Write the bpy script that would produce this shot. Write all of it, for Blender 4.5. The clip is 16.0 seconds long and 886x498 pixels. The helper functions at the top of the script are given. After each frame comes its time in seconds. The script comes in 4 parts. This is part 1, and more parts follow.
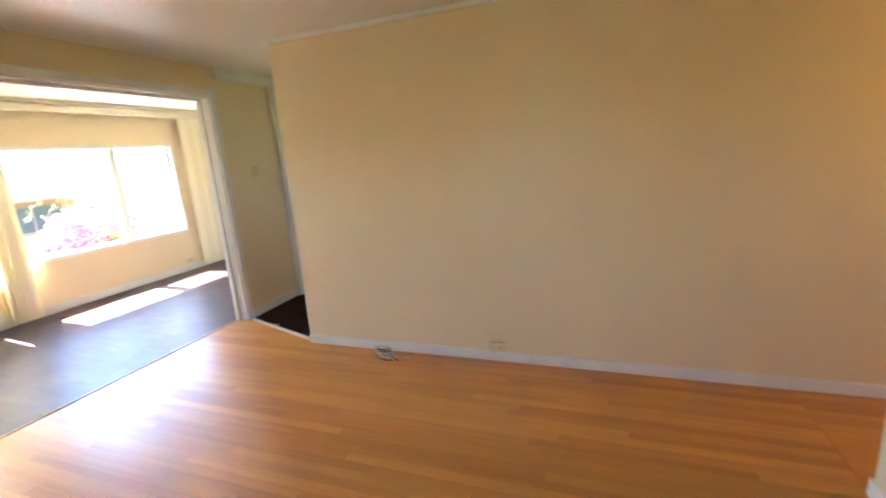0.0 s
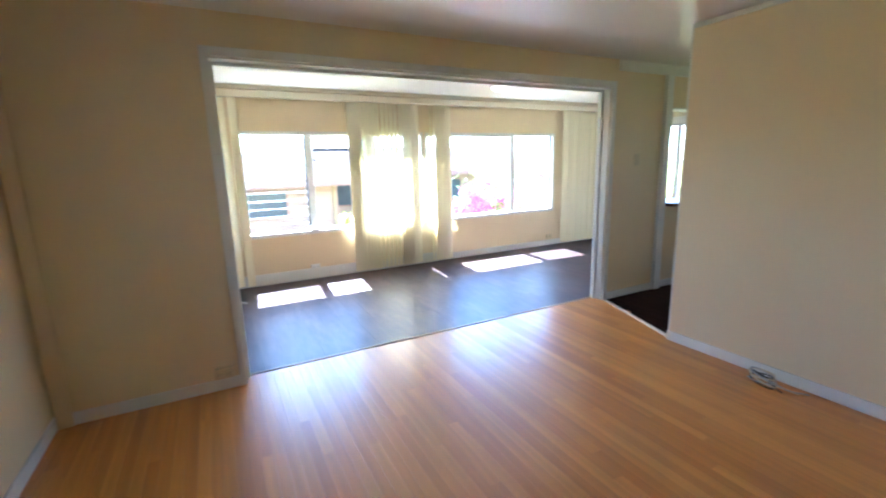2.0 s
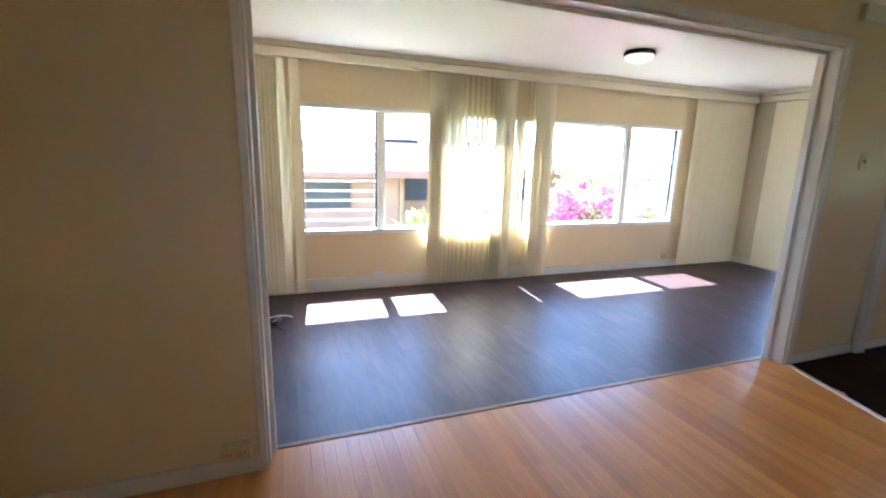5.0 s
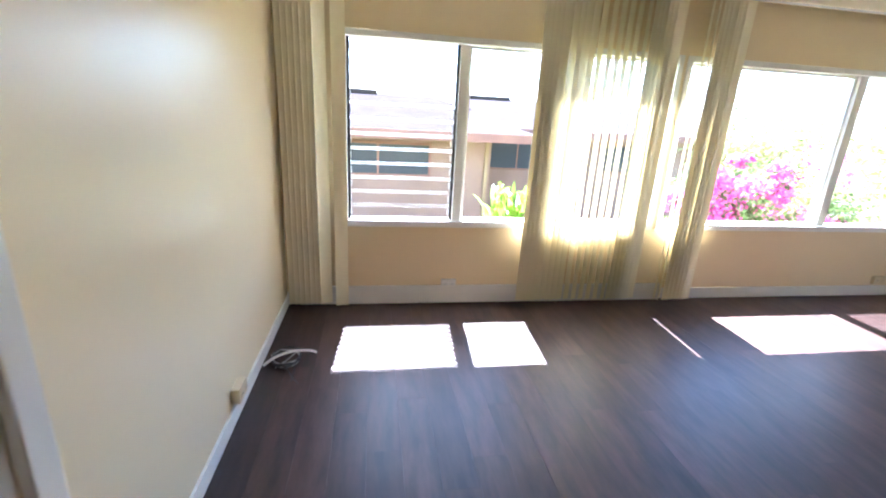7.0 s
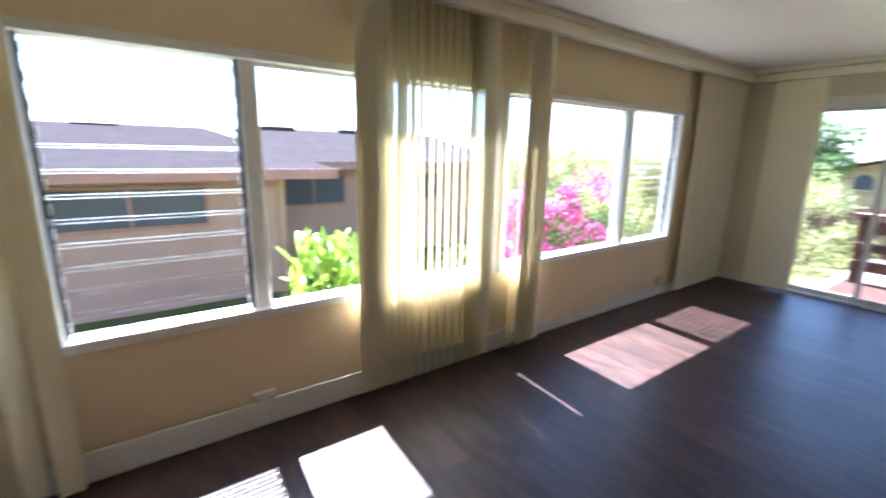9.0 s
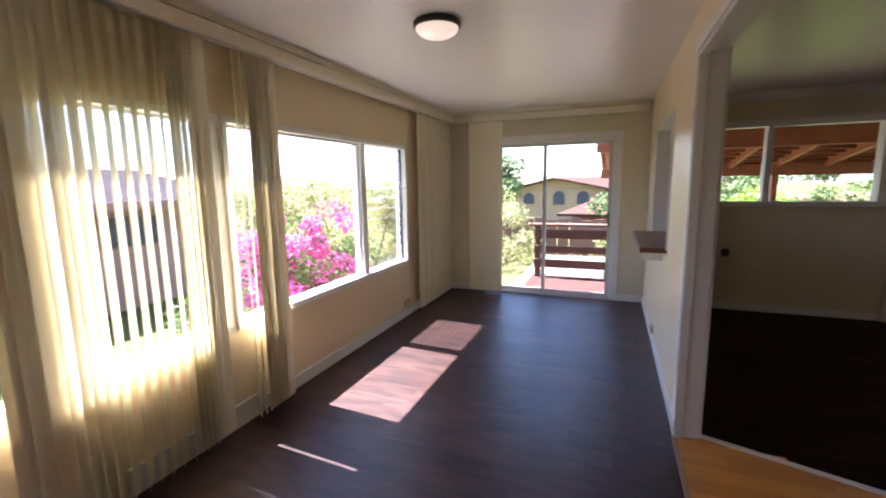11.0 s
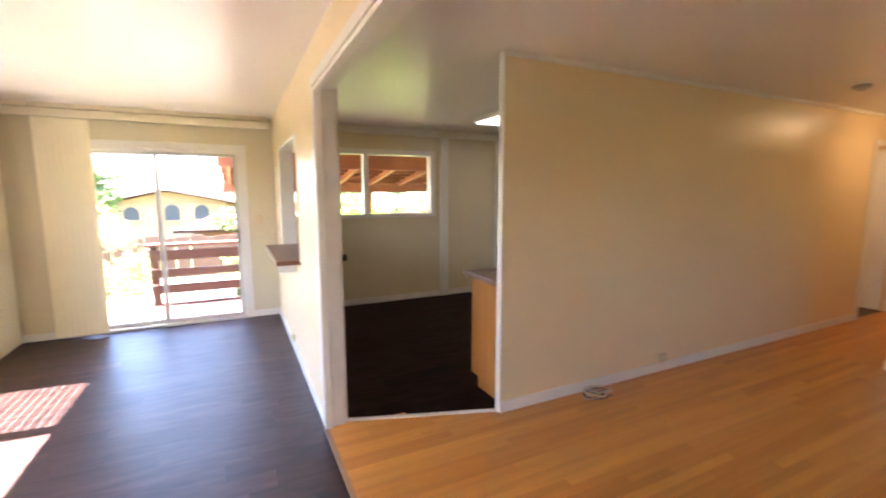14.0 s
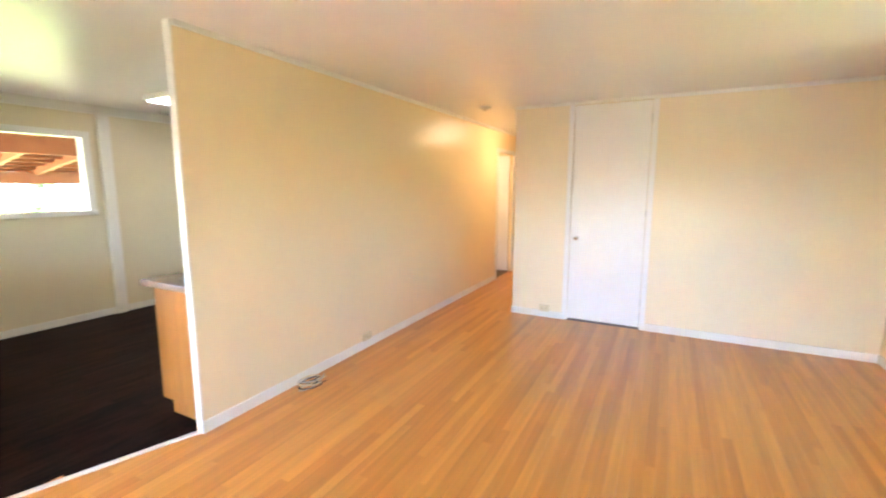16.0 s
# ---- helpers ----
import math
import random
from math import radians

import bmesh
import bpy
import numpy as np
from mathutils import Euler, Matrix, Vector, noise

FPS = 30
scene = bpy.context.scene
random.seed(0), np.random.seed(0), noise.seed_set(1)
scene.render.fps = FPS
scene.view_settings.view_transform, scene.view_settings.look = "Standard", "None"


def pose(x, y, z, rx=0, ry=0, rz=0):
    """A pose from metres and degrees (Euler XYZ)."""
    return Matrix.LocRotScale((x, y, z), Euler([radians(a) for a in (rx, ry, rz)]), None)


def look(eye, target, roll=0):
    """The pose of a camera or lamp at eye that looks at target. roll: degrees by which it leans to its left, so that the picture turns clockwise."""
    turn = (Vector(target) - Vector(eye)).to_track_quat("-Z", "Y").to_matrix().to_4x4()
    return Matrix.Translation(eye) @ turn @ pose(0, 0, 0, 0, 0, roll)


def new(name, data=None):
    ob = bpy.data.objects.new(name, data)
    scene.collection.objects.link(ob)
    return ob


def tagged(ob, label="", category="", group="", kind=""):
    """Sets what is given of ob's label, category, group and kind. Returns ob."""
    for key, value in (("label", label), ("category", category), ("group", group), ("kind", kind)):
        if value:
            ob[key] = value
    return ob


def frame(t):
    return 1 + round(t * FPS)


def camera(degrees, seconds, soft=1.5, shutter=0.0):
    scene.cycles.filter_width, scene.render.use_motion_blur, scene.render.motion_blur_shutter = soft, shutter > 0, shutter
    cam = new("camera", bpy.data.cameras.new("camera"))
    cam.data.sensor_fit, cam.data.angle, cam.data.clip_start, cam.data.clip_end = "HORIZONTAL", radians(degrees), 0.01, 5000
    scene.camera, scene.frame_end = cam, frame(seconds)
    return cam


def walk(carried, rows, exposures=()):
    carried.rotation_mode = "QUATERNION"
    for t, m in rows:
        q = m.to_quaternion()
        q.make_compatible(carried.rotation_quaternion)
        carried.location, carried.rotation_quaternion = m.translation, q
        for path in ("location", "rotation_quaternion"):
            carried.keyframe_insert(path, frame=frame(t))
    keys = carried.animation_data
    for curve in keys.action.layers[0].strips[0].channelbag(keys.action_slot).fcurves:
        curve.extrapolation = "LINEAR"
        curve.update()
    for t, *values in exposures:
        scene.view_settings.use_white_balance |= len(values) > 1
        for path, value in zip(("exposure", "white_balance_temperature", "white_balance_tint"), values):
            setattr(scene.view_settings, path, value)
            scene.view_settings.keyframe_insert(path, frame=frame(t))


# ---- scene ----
cam = camera(91.5, 16.0, soft=2.0, shutter=0.5)
PATH = [
    (0, (0.36, 0.36, 1.517), (-0.321, 2.188, 1.075), -4.2),
    (0.5, (0.327, 0.495, 1.481), (-0.625, 2.202, 1.057), -2.1),
    (1, (0.27, 0.449, 1.539), (-1.056, 1.892, 1.142), -3.0),
    (1.5, (0.19, 0.257, 1.512), (-1.397, 1.415, 1.138), -3.7),
    (2, (0.153, 0.015, 1.483), (-1.584, 0.923, 1.086), -1.5),
    (2.5, (0.134, -0.101, 1.482), (-1.643, 0.713, 1.057), -1.4),
    (3, (0.101, -0.111, 1.486), (-1.701, 0.641, 1.056), -1.2),
    (5.5, (-1.486, 0.302, 1.371), (-3.331, 0.957, 0.962), 2.1),
    (6, (-1.879, 0.39, 1.371), (-3.733, 0.984, 0.912), 2.2),
    (6.5, (-2.234, 0.446, 1.341), (-4.134, 0.839, 0.853), 1.4),
    (7, (-2.515, 0.532, 1.384), (-4.402, 0.847, 0.8), 3.0),
    (7.5, (-2.811, 0.474, 1.401), (-4.714, 0.758, 0.858), 1.0),
    (8, (-3.052, 0.482, 1.408), (-4.961, 0.821, 0.917), 0.2),
    (8.5, (-3.236, 0.587, 1.399), (-5.079, 1.214, 0.939), 0.9),
    (9, (-3.353, 0.639, 1.454), (-4.933, 1.785, 1.017), 1.1),
    (9.5, (-3.414, 0.665, 1.487), (-4.705, 2.146, 1.114), 0.8),
    (12, (-3.576, 0.969, 1.471), (-3.843, 2.928, 1.174), -0.6),
    (12.5, (-3.656, 1.001, 1.462), (-3.583, 2.98, 1.182), -0.2),
    (13, (-3.659, 0.999, 1.471), (-3.333, 2.955, 1.209), -0.6),
    (13.5, (-3.567, 0.933, 1.461), (-2.988, 2.83, 1.206), -0.4),
    (14, (-3.538, 0.808, 1.512), (-2.675, 2.594, 1.256), -0.1),
    (14.5, (-3.507, 0.743, 1.498), (-2.391, 2.382, 1.239), 0.1),
    (15, (-3.493, 0.757, 1.524), (-2.104, 2.17, 1.257), -0.2),
    (15.5, (-3.481, 0.77, 1.507), (-1.88, 1.936, 1.231), -0.1),
    (16, (-3.463, 0.744, 1.508), (-1.707, 1.657, 1.221), 0.1),
]
EXPOSURES = [
    (0.0, 5.97, 5650, 18), (0.5, 5.97, 5070, 16), (1.0, 5.97, 4870, 14), (1.5, 5.77, 4750, 13), (2.5, 5.39, 4650, 13), (5.5, 5.06, 5050, 18), (7.0, 4.80, 5150, 17),
    (8.5, 4.21, 5080, 17), (9.5, 3.66, 5330, 21), (12.0, 3.90, 5770, 33), (13.0, 4.77, 5970, 35), (14.0, 5.52, 6120, 28), (15.0, 6.50, 6020, 28), (16.0, 6.90, 5430, 16),
]
walk(cam, [(t, look(eye, target, roll)) for t, eye, target, roll in PATH], EXPOSURES)
SKY, SUN = 0.06, 5.0

# ---- sky and sun ----
world = bpy.data.worlds.new("sky")
scene.world = world
world.use_nodes = True
wn = world.node_tree.nodes
wl = world.node_tree.links
sky = wn.new("ShaderNodeTexSky")
sky.sky_type = "NISHITA"
sky.sun_disc = False
sky.sun_elevation = radians(60.5)
sky.sun_rotation = radians(-84.5)
wn["Background"].inputs["Strength"].default_value = SKY
wl.new(sky.outputs["Color"], wn["Background"].inputs["Color"])
sun = new("sun", bpy.data.lights.new("sun", "SUN"))
sun.data.energy, sun.data.angle, sun.data.color = SUN, radians(0.6), (1.0, 0.95, 0.87)
sun_way = Vector((0.4912, -0.036, -0.8703))
sun.matrix_world = Matrix.Translation((-20, 3, 30)) @ sun_way.to_track_quat("-Z", "Y").to_matrix().to_4x4()


# ---- materials ----
def material(name, base, rough=0.5, metal=0.0, spec=0.5):
    m = bpy.data.materials.new(name)
    m.use_nodes = True
    b = m.node_tree.nodes["Principled BSDF"]
    b.inputs["Base Color"].default_value = (*base, 1)
    b.inputs["Roughness"].default_value = rough
    b.inputs["Metallic"].default_value = metal
    b.inputs["Specular IOR Level"].default_value = spec
    return m


def node(m, kind, **settings):
    n = m.node_tree.nodes.new(kind)
    for key, value in settings.items():
        n.inputs[key.replace("_", " ")].default_value = value
    return n


def link(m, a, b):
    m.node_tree.links.new(a, b)


def worn(name, base, other, scale, rough=0.5, bump=0.0, bump_scale=120.0, spec=0.5, stretch=(1, 1, 1), rough_swing=0.02, detail=4.0):
    """Two tones blended by a coarse noise over places in the world, a fine relief, and an uneven gloss."""
    m = material(name, base, rough, 0.0, spec)
    b = m.node_tree.nodes["Principled BSDF"]
    geo = node(m, "ShaderNodeNewGeometry")
    mul = m.node_tree.nodes.new("ShaderNodeVectorMath")
    mul.operation = "MULTIPLY"
    mul.inputs[1].default_value = stretch
    link(m, geo.outputs["Position"], mul.inputs[0])
    n1 = node(m, "ShaderNodeTexNoise", Scale=scale, Detail=detail)
    link(m, mul.outputs[0], n1.inputs["Vector"])
    ramp = m.node_tree.nodes.new("ShaderNodeMapRange")
    ramp.inputs[1].default_value, ramp.inputs[2].default_value = 0.3, 0.7
    link(m, n1.outputs["Fac"], ramp.inputs[0])
    mix = m.node_tree.nodes.new("ShaderNodeMix")
    mix.data_type = "RGBA"
    mix.inputs[6].default_value, mix.inputs[7].default_value = (*base, 1), (*other, 1)
    link(m, ramp.outputs[0], mix.inputs[0])
    link(m, mix.outputs[2], b.inputs["Base Color"])
    n2 = node(m, "ShaderNodeTexNoise", Scale=bump_scale, Detail=3.0)
    link(m, mul.outputs[0], n2.inputs["Vector"])
    rr = m.node_tree.nodes.new("ShaderNodeMapRange")
    rr.inputs[3].default_value, rr.inputs[4].default_value = max(0.02, rough - rough_swing), min(1, rough + rough_swing)
    link(m, n1.outputs["Fac"], rr.inputs[0])
    link(m, rr.outputs[0], b.inputs["Roughness"])
    if bump:
        bp = node(m, "ShaderNodeBump", Strength=bump, Distance=0.01)
        link(m, n2.outputs["Fac"], bp.inputs["Height"])
        link(m, bp.outputs["Normal"], b.inputs["Normal"])
    return m


def planked(name, tones, rough, grain=(3.0, 60.0, 60.0), spec=0.5, bump=0.04, swing=0.03, contrast=(0.78, 1.15)):
    """Boards: each takes its own tone, with streaks of grain along it."""
    m = material(name, tones[0], rough, 0.0, spec)
    b = m.node_tree.nodes["Principled BSDF"]
    info = node(m, "ShaderNodeObjectInfo")
    isl = node(m, "ShaderNodeNewGeometry")
    add = m.node_tree.nodes.new("ShaderNodeMath")
    add.operation = "ADD"
    link(m, info.outputs["Random"], add.inputs[0])
    link(m, isl.outputs["Random Per Island"], add.inputs[1])
    frac = m.node_tree.nodes.new("ShaderNodeMath")
    frac.operation = "FRACT"
    link(m, add.outputs[0], frac.inputs[0])
    ramp = m.node_tree.nodes.new("ShaderNodeValToRGB")
    els = ramp.color_ramp.elements
    els[0].color, els[1].color = (*tones[0], 1), (*tones[-1], 1)
    for i, tone in enumerate(tones[1:-1], 1):
        els.new(i / (len(tones) - 1)).color = (*tone, 1)
    link(m, frac.outputs[0], ramp.inputs[0])
    mul = m.node_tree.nodes.new("ShaderNodeVectorMath")
    mul.operation = "MULTIPLY_ADD"
    mul.inputs[1].default_value = grain
    link(m, isl.outputs["Position"], mul.inputs[0])
    shift = m.node_tree.nodes.new("ShaderNodeVectorMath")
    shift.operation = "SCALE"
    shift.inputs[0].default_value = (37.0, 11.0, 5.0)
    link(m, frac.outputs[0], shift.inputs["Scale"])
    link(m, shift.outputs[0], mul.inputs[2])
    n1 = node(m, "ShaderNodeTexNoise", Scale=1.0, Detail=5.0, Roughness=0.6)
    link(m, mul.outputs[0], n1.inputs["Vector"])
    shade = m.node_tree.nodes.new("ShaderNodeMapRange")
    shade.inputs[1].default_value, shade.inputs[2].default_value = 0.3, 0.7
    shade.inputs[3].default_value, shade.inputs[4].default_value = contrast
    link(m, n1.outputs["Fac"], shade.inputs[0])
    tint = m.node_tree.nodes.new("ShaderNodeVectorMath")
    tint.operation = "SCALE"
    link(m, ramp.outputs["Color"], tint.inputs[0])
    link(m, shade.outputs[0], tint.inputs["Scale"])
    link(m, tint.outputs[0], b.inputs["Base Color"])
    n3 = node(m, "ShaderNodeTexNoise", Scale=1.7, Detail=3.0)
    link(m, isl.outputs["Position"], n3.inputs["Vector"])
    rr = m.node_tree.nodes.new("ShaderNodeMapRange")
    rr.inputs[1].default_value, rr.inputs[2].default_value = 0.0, 1.0
    rr.inputs[3].default_value, rr.inputs[4].default_value = rough - swing, rough + swing
    link(m, n3.outputs["Fac"], rr.inputs[0])
    link(m, rr.outputs[0], b.inputs["Roughness"])
    bp = node(m, "ShaderNodeBump", Strength=bump, Distance=0.004)
    link(m, n1.outputs["Fac"], bp.inputs["Height"])
    link(m, bp.outputs["Normal"], b.inputs["Normal"])
    return m


def glowing(name, colour, strength):
    m = material(name, (0.8, 0.8, 0.78), 0.3)
    b = m.node_tree.nodes["Principled BSDF"]
    b.inputs["Emission Color"].default_value = (*colour, 1)
    b.inputs["Emission Strength"].default_value = strength
    return m


def clear_glass(name, gloss=0.08, tint=(0.97, 0.99, 0.98)):
    m = bpy.data.materials.new(name)
    m.use_nodes = True
    nt = m.node_tree
    nt.nodes.remove(nt.nodes["Principled BSDF"])
    tr = nt.nodes.new("ShaderNodeBsdfTransparent")
    tr.inputs["Color"].default_value = (*tint, 1)
    gl = nt.nodes.new("ShaderNodeBsdfGlossy")
    gl.inputs["Roughness"].default_value = 0.02
    lw = nt.nodes.new("ShaderNodeLayerWeight")
    lw.inputs["Blend"].default_value = 0.5
    fr = nt.nodes.new("ShaderNodeMath")
    fr.operation = "POWER"
    fr.inputs[1].default_value = 4.0
    nt.links.new(lw.outputs["Facing"], fr.inputs[0])
    mix = nt.nodes.new("ShaderNodeMixShader")
    nt.links.new(fr.outputs[0], mix.inputs[0])
    nt.links.new(tr.outputs[0], mix.inputs[1])
    nt.links.new(gl.outputs[0], mix.inputs[2])
    nt.links.new(mix.outputs[0], nt.nodes["Material Output"].inputs["Surface"])
    return m


def leafy(name, tones, through_it=0.4, rough=0.5):
    """Thin leaves, petals or cloth that let light through; each piece has its own tone."""
    m = bpy.data.materials.new(name)
    m.use_nodes = True
    nt = m.node_tree
    b = nt.nodes["Principled BSDF"]
    b.inputs["Roughness"].default_value = rough
    geo = nt.nodes.new("ShaderNodeNewGeometry")
    ramp = nt.nodes.new("ShaderNodeValToRGB")
    els = ramp.color_ramp.elements
    els[0].color, els[1].color = (*tones[0], 1), (*tones[-1], 1)
    for i, tone in enumerate(tones[1:-1], 1):
        els.new(i / (len(tones) - 1)).color = (*tone, 1)
    nt.links.new(geo.outputs["Random Per Island"], ramp.inputs[0])
    nt.links.new(ramp.outputs["Color"], b.inputs["Base Color"])
    t = nt.nodes.new("ShaderNodeBsdfTranslucent")
    nt.links.new(ramp.outputs["Color"], t.inputs["Color"])
    mix = nt.nodes.new("ShaderNodeMixShader")
    mix.inputs[0].default_value = through_it
    nt.links.new(b.outputs[0], mix.inputs[1])
    nt.links.new(t.outputs[0], mix.inputs[2])
    nt.links.new(mix.outputs[0], nt.nodes["Material Output"].inputs["Surface"])
    return m


CREAM = worn("cream_paint", (0.795, 0.645, 0.395), (0.77, 0.62, 0.37), 1.3, 0.34, 0.05, 90.0, 0.5)
PALE_CREAM = worn("light_cream_paint", (0.80, 0.69, 0.49), (0.775, 0.665, 0.465), 1.3, 0.36, 0.05, 90.0, 0.5)
KITCHEN_CREAM = worn("pale_cream_paint", (0.70, 0.62, 0.42), (0.66, 0.58, 0.39), 1.3, 0.4, 0.05, 90.0)
CEILING = worn("ceiling_paint", (0.81, 0.755, 0.715), (0.79, 0.735, 0.69), 1.1, 0.30, 0.03, 60.0)
WHITE = worn("white_trim_paint", (0.80, 0.77, 0.71), (0.76, 0.73, 0.66), 5.0, 0.35, 0.03, 160.0)
DOOR_WHITE = worn("white_door_paint", (0.82, 0.80, 0.78), (0.79, 0.77, 0.75), 3.0, 0.38, 0.02, 160.0)
OAK = planked("oak_strips", [(0.562, 0.216, 0.033), (0.625, 0.255, 0.041), (0.678, 0.286, 0.051), (0.604, 0.242, 0.039), (0.509, 0.186, 0.027), (0.647, 0.268, 0.045)], 0.31, (1.1, 22.0, 22.0), 0.85, bump=0.015, contrast=(0.84, 1.1))
DARKWOOD = planked("dark_planks", [(0.025, 0.012, 0.010), (0.046, 0.022, 0.017), (0.034, 0.016, 0.012), (0.059, 0.028, 0.021)], 0.42, (3.5, 16.0, 16.0), 0.5, 0.12, 0.07, (0.45, 1.7))
# the dark planks again, with the dim kitchen's shade put into their tones
DARKWOOD_SHADED = planked("shaded_dark_planks", [(0.014, 0.006, 0.0045), (0.022, 0.009, 0.006), (0.017, 0.007, 0.005), (0.026, 0.011, 0.007)], 0.6, (3.5, 16.0, 16.0), 0.05, 0.16, 0.07, (0.45, 1.7))
SUBFLOOR = worn("floor_underlay", (0.03, 0.018, 0.012), (0.04, 0.024, 0.016), 6.0, 0.8)
THRESH = worn("threshold_strip", (0.36, 0.21, 0.11), (0.31, 0.18, 0.09), 9.0, 0.4)
SLAT = leafy("blind_vinyl", [(0.945, 0.855, 0.60), (0.95, 0.87, 0.63)], 0.08, 0.42)
VALANCE = worn("cream_valance", (0.82, 0.73, 0.54), (0.79, 0.70, 0.51), 4.0, 0.45)
GLASS = clear_glass("window_glass")
LOUVRE_GLASS = clear_glass("louvre_glass", tint=(0.93, 0.95, 0.94))
GLASS_EDGE = leafy("glass_edge", [(0.80, 0.84, 0.82), (0.84, 0.87, 0.85)], 0.3, 0.3)
ALU = worn("aluminium", (0.62, 0.60, 0.56), (0.52, 0.50, 0.47), 14.0, 0.35)
DARKMETAL = material("dark_bronze", (0.03, 0.022, 0.016), 0.4, 0.6)
IVORY = worn("ivory_plastic", (0.70, 0.58, 0.36), (0.66, 0.54, 0.33), 20.0, 0.35)
WHITEPLASTIC = worn("white_plastic", (0.80, 0.79, 0.76), (0.77, 0.76, 0.72), 20.0, 0.35)
SLOT = material("dark_slot", (0.02, 0.018, 0.015), 0.6)
CHROME = material("chrome", (0.75, 0.74, 0.72), 0.18, 1.0)
CABINET = worn("orange_wood_veneer", (0.60, 0.27, 0.065), (0.52, 0.22, 0.05), 2.5, 0.38, 0.05, 80.0, 0.5, (2.0, 9.0, 0.8))
COUNTER = worn("brown_laminate", (0.20, 0.13, 0.085), (0.26, 0.17, 0.115), 30.0, 0.25)
LEDGEWOOD = worn("red_brown_wood", (0.17, 0.065, 0.030), (0.12, 0.045, 0.022), 3.0, 0.3, 0.05, 60.0, 0.5, (8.0, 1.0, 8.0))
CABLEGREY = material("grey_cable", (0.45, 0.43, 0.40), 0.45)
CABLEDARK = material("dark_cable", (0.025, 0.025, 0.028), 0.4)
CABLEWHITE = material("white_cable", (0.72, 0.70, 0.66), 0.4)
LAMP_GLOW = glowing("lit_bowl", (1.0, 0.78, 0.50), 0.06)
PANEL_GLOW = glowing("lit_diffuser", (1.0, 0.93, 0.78), 0.10)
HALL_GLOW = glowing("lit_hall_bowl", (1.0, 0.70, 0.34), 1.2)
DECKWOOD = worn("deck_paint", (0.065, 0.038, 0.032), (0.053, 0.031, 0.026), 4.0, 0.6, 0.1, 60.0, spec=0.0)
RAILWOOD = worn("rail_stain", (0.10, 0.042, 0.028), (0.075, 0.03, 0.02), 5.0, 0.55, 0.1, 70.0, 0.5, (1.0, 8.0, 8.0))
RAFTER = worn("rafter_stain", (0.34, 0.12, 0.05), (0.26, 0.085, 0.036), 4.0, 0.6, 0.1, 60.0)
GRASS = worn("lawn_ground", (0.072, 0.088, 0.026), (0.105, 0.098, 0.042), 0.6, 0.95, 0.4, 20.0, spec=0.0)
PATH_M = worn("concrete_path", (0.163, 0.142, 0.126), (0.136, 0.119, 0.106), 2.0, 0.9, spec=0.0)
STUCCO = worn("tan_stucco", (0.31, 0.215, 0.178), (0.27, 0.185, 0.152), 1.5, 0.9, 0.2, 40.0, spec=0.0)
STUCCO_PALE = worn("pale_stucco", (0.326, 0.245, 0.163), (0.292, 0.218, 0.142), 1.5, 0.9, 0.2, 40.0, spec=0.0)
ROOF_M = worn("grey_brown_roofing", (0.038, 0.032, 0.033), (0.031, 0.026, 0.027), 3.0, 0.85, 0.3, 30.0, spec=0.0)
ROOF_RED = worn("red_brown_roofing", (0.068, 0.041, 0.033), (0.058, 0.034, 0.027), 3.0, 0.85, 0.3, 30.0, spec=0.0)
FASCIA = worn("fascia_paint", (0.240, 0.128, 0.096), (0.200, 0.104, 0.080), 3.0, 0.7)
DARKPANE = material("dark_window_pane", (0.060, 0.068, 0.082), 0.25, spec=0.15)
BARK = worn("bark", (0.12, 0.085, 0.06), (0.08, 0.055, 0.04), 12.0, 0.9, 0.3, 40.0)
LEAF_DARK = leafy("shrub_leaves", [(0.05, 0.09, 0.025), (0.09, 0.15, 0.04), (0.13, 0.17, 0.05)], 0.35)
LEAF_DRY = leafy("dry_shrub_leaves", [(0.203, 0.222, 0.080), (0.288, 0.265, 0.106), (0.160, 0.213, 0.064), (0.340, 0.276, 0.139)], 0.45)
LEAF_LIME = leafy("lime_leaves", [(0.187, 0.306, 0.025), (0.255, 0.374, 0.043), (0.128, 0.238, 0.025)], 0.45, 0.35)
PETAL = leafy("magenta_bracts", [(0.510, 0.076, 0.306), (0.595, 0.145, 0.399), (0.459, 0.043, 0.255), (0.629, 0.230, 0.468)], 0.4)
FENCE_M = worn("brown_fence", (0.20, 0.11, 0.075), (0.15, 0.08, 0.055), 2.0, 0.9, 0.2, 30.0)


# ---- building blocks ----
def block(bm, x0, x1, y0, y1, z0, z1, slot=0):
    v = [bm.verts.new(p) for p in ((x0, y0, z0), (x1, y0, z0), (x1, y1, z0), (x0, y1, z0), (x0, y0, z1), (x1, y0, z1), (x1, y1, z1), (x0, y1, z1))]
    for f in ((3, 2, 1, 0), (4, 5, 6, 7), (0, 1, 5, 4), (1, 2, 6, 5), (2, 3, 7, 6), (3, 0, 4, 7)):
        bm.faces.new([v[i] for i in f]).material_index = slot


def rounded(bm, amount, segments=2):
    bmesh.ops.bevel(bm, geom=[e for e in bm.edges], offset=amount, segments=segments, affect="EDGES", profile=0.5, clamp_overlap=True)


def boxes(*rows, bevel=0.0):
    bm = bmesh.new()
    for r in rows:
        block(bm, *r)
    if bevel:
        rounded(bm, bevel)
    return bm


def finish(name, bm, mats, smooth=False):
    me = bpy.data.meshes.new(name)
    bm.normal_update()
    bm.to_mesh(me)
    bm.free()
    for m in mats if isinstance(mats, (list, tuple)) else [mats]:
        me.materials.append(m)
    if smooth:
        for p in me.polygons:
            p.use_smooth = True
    return me


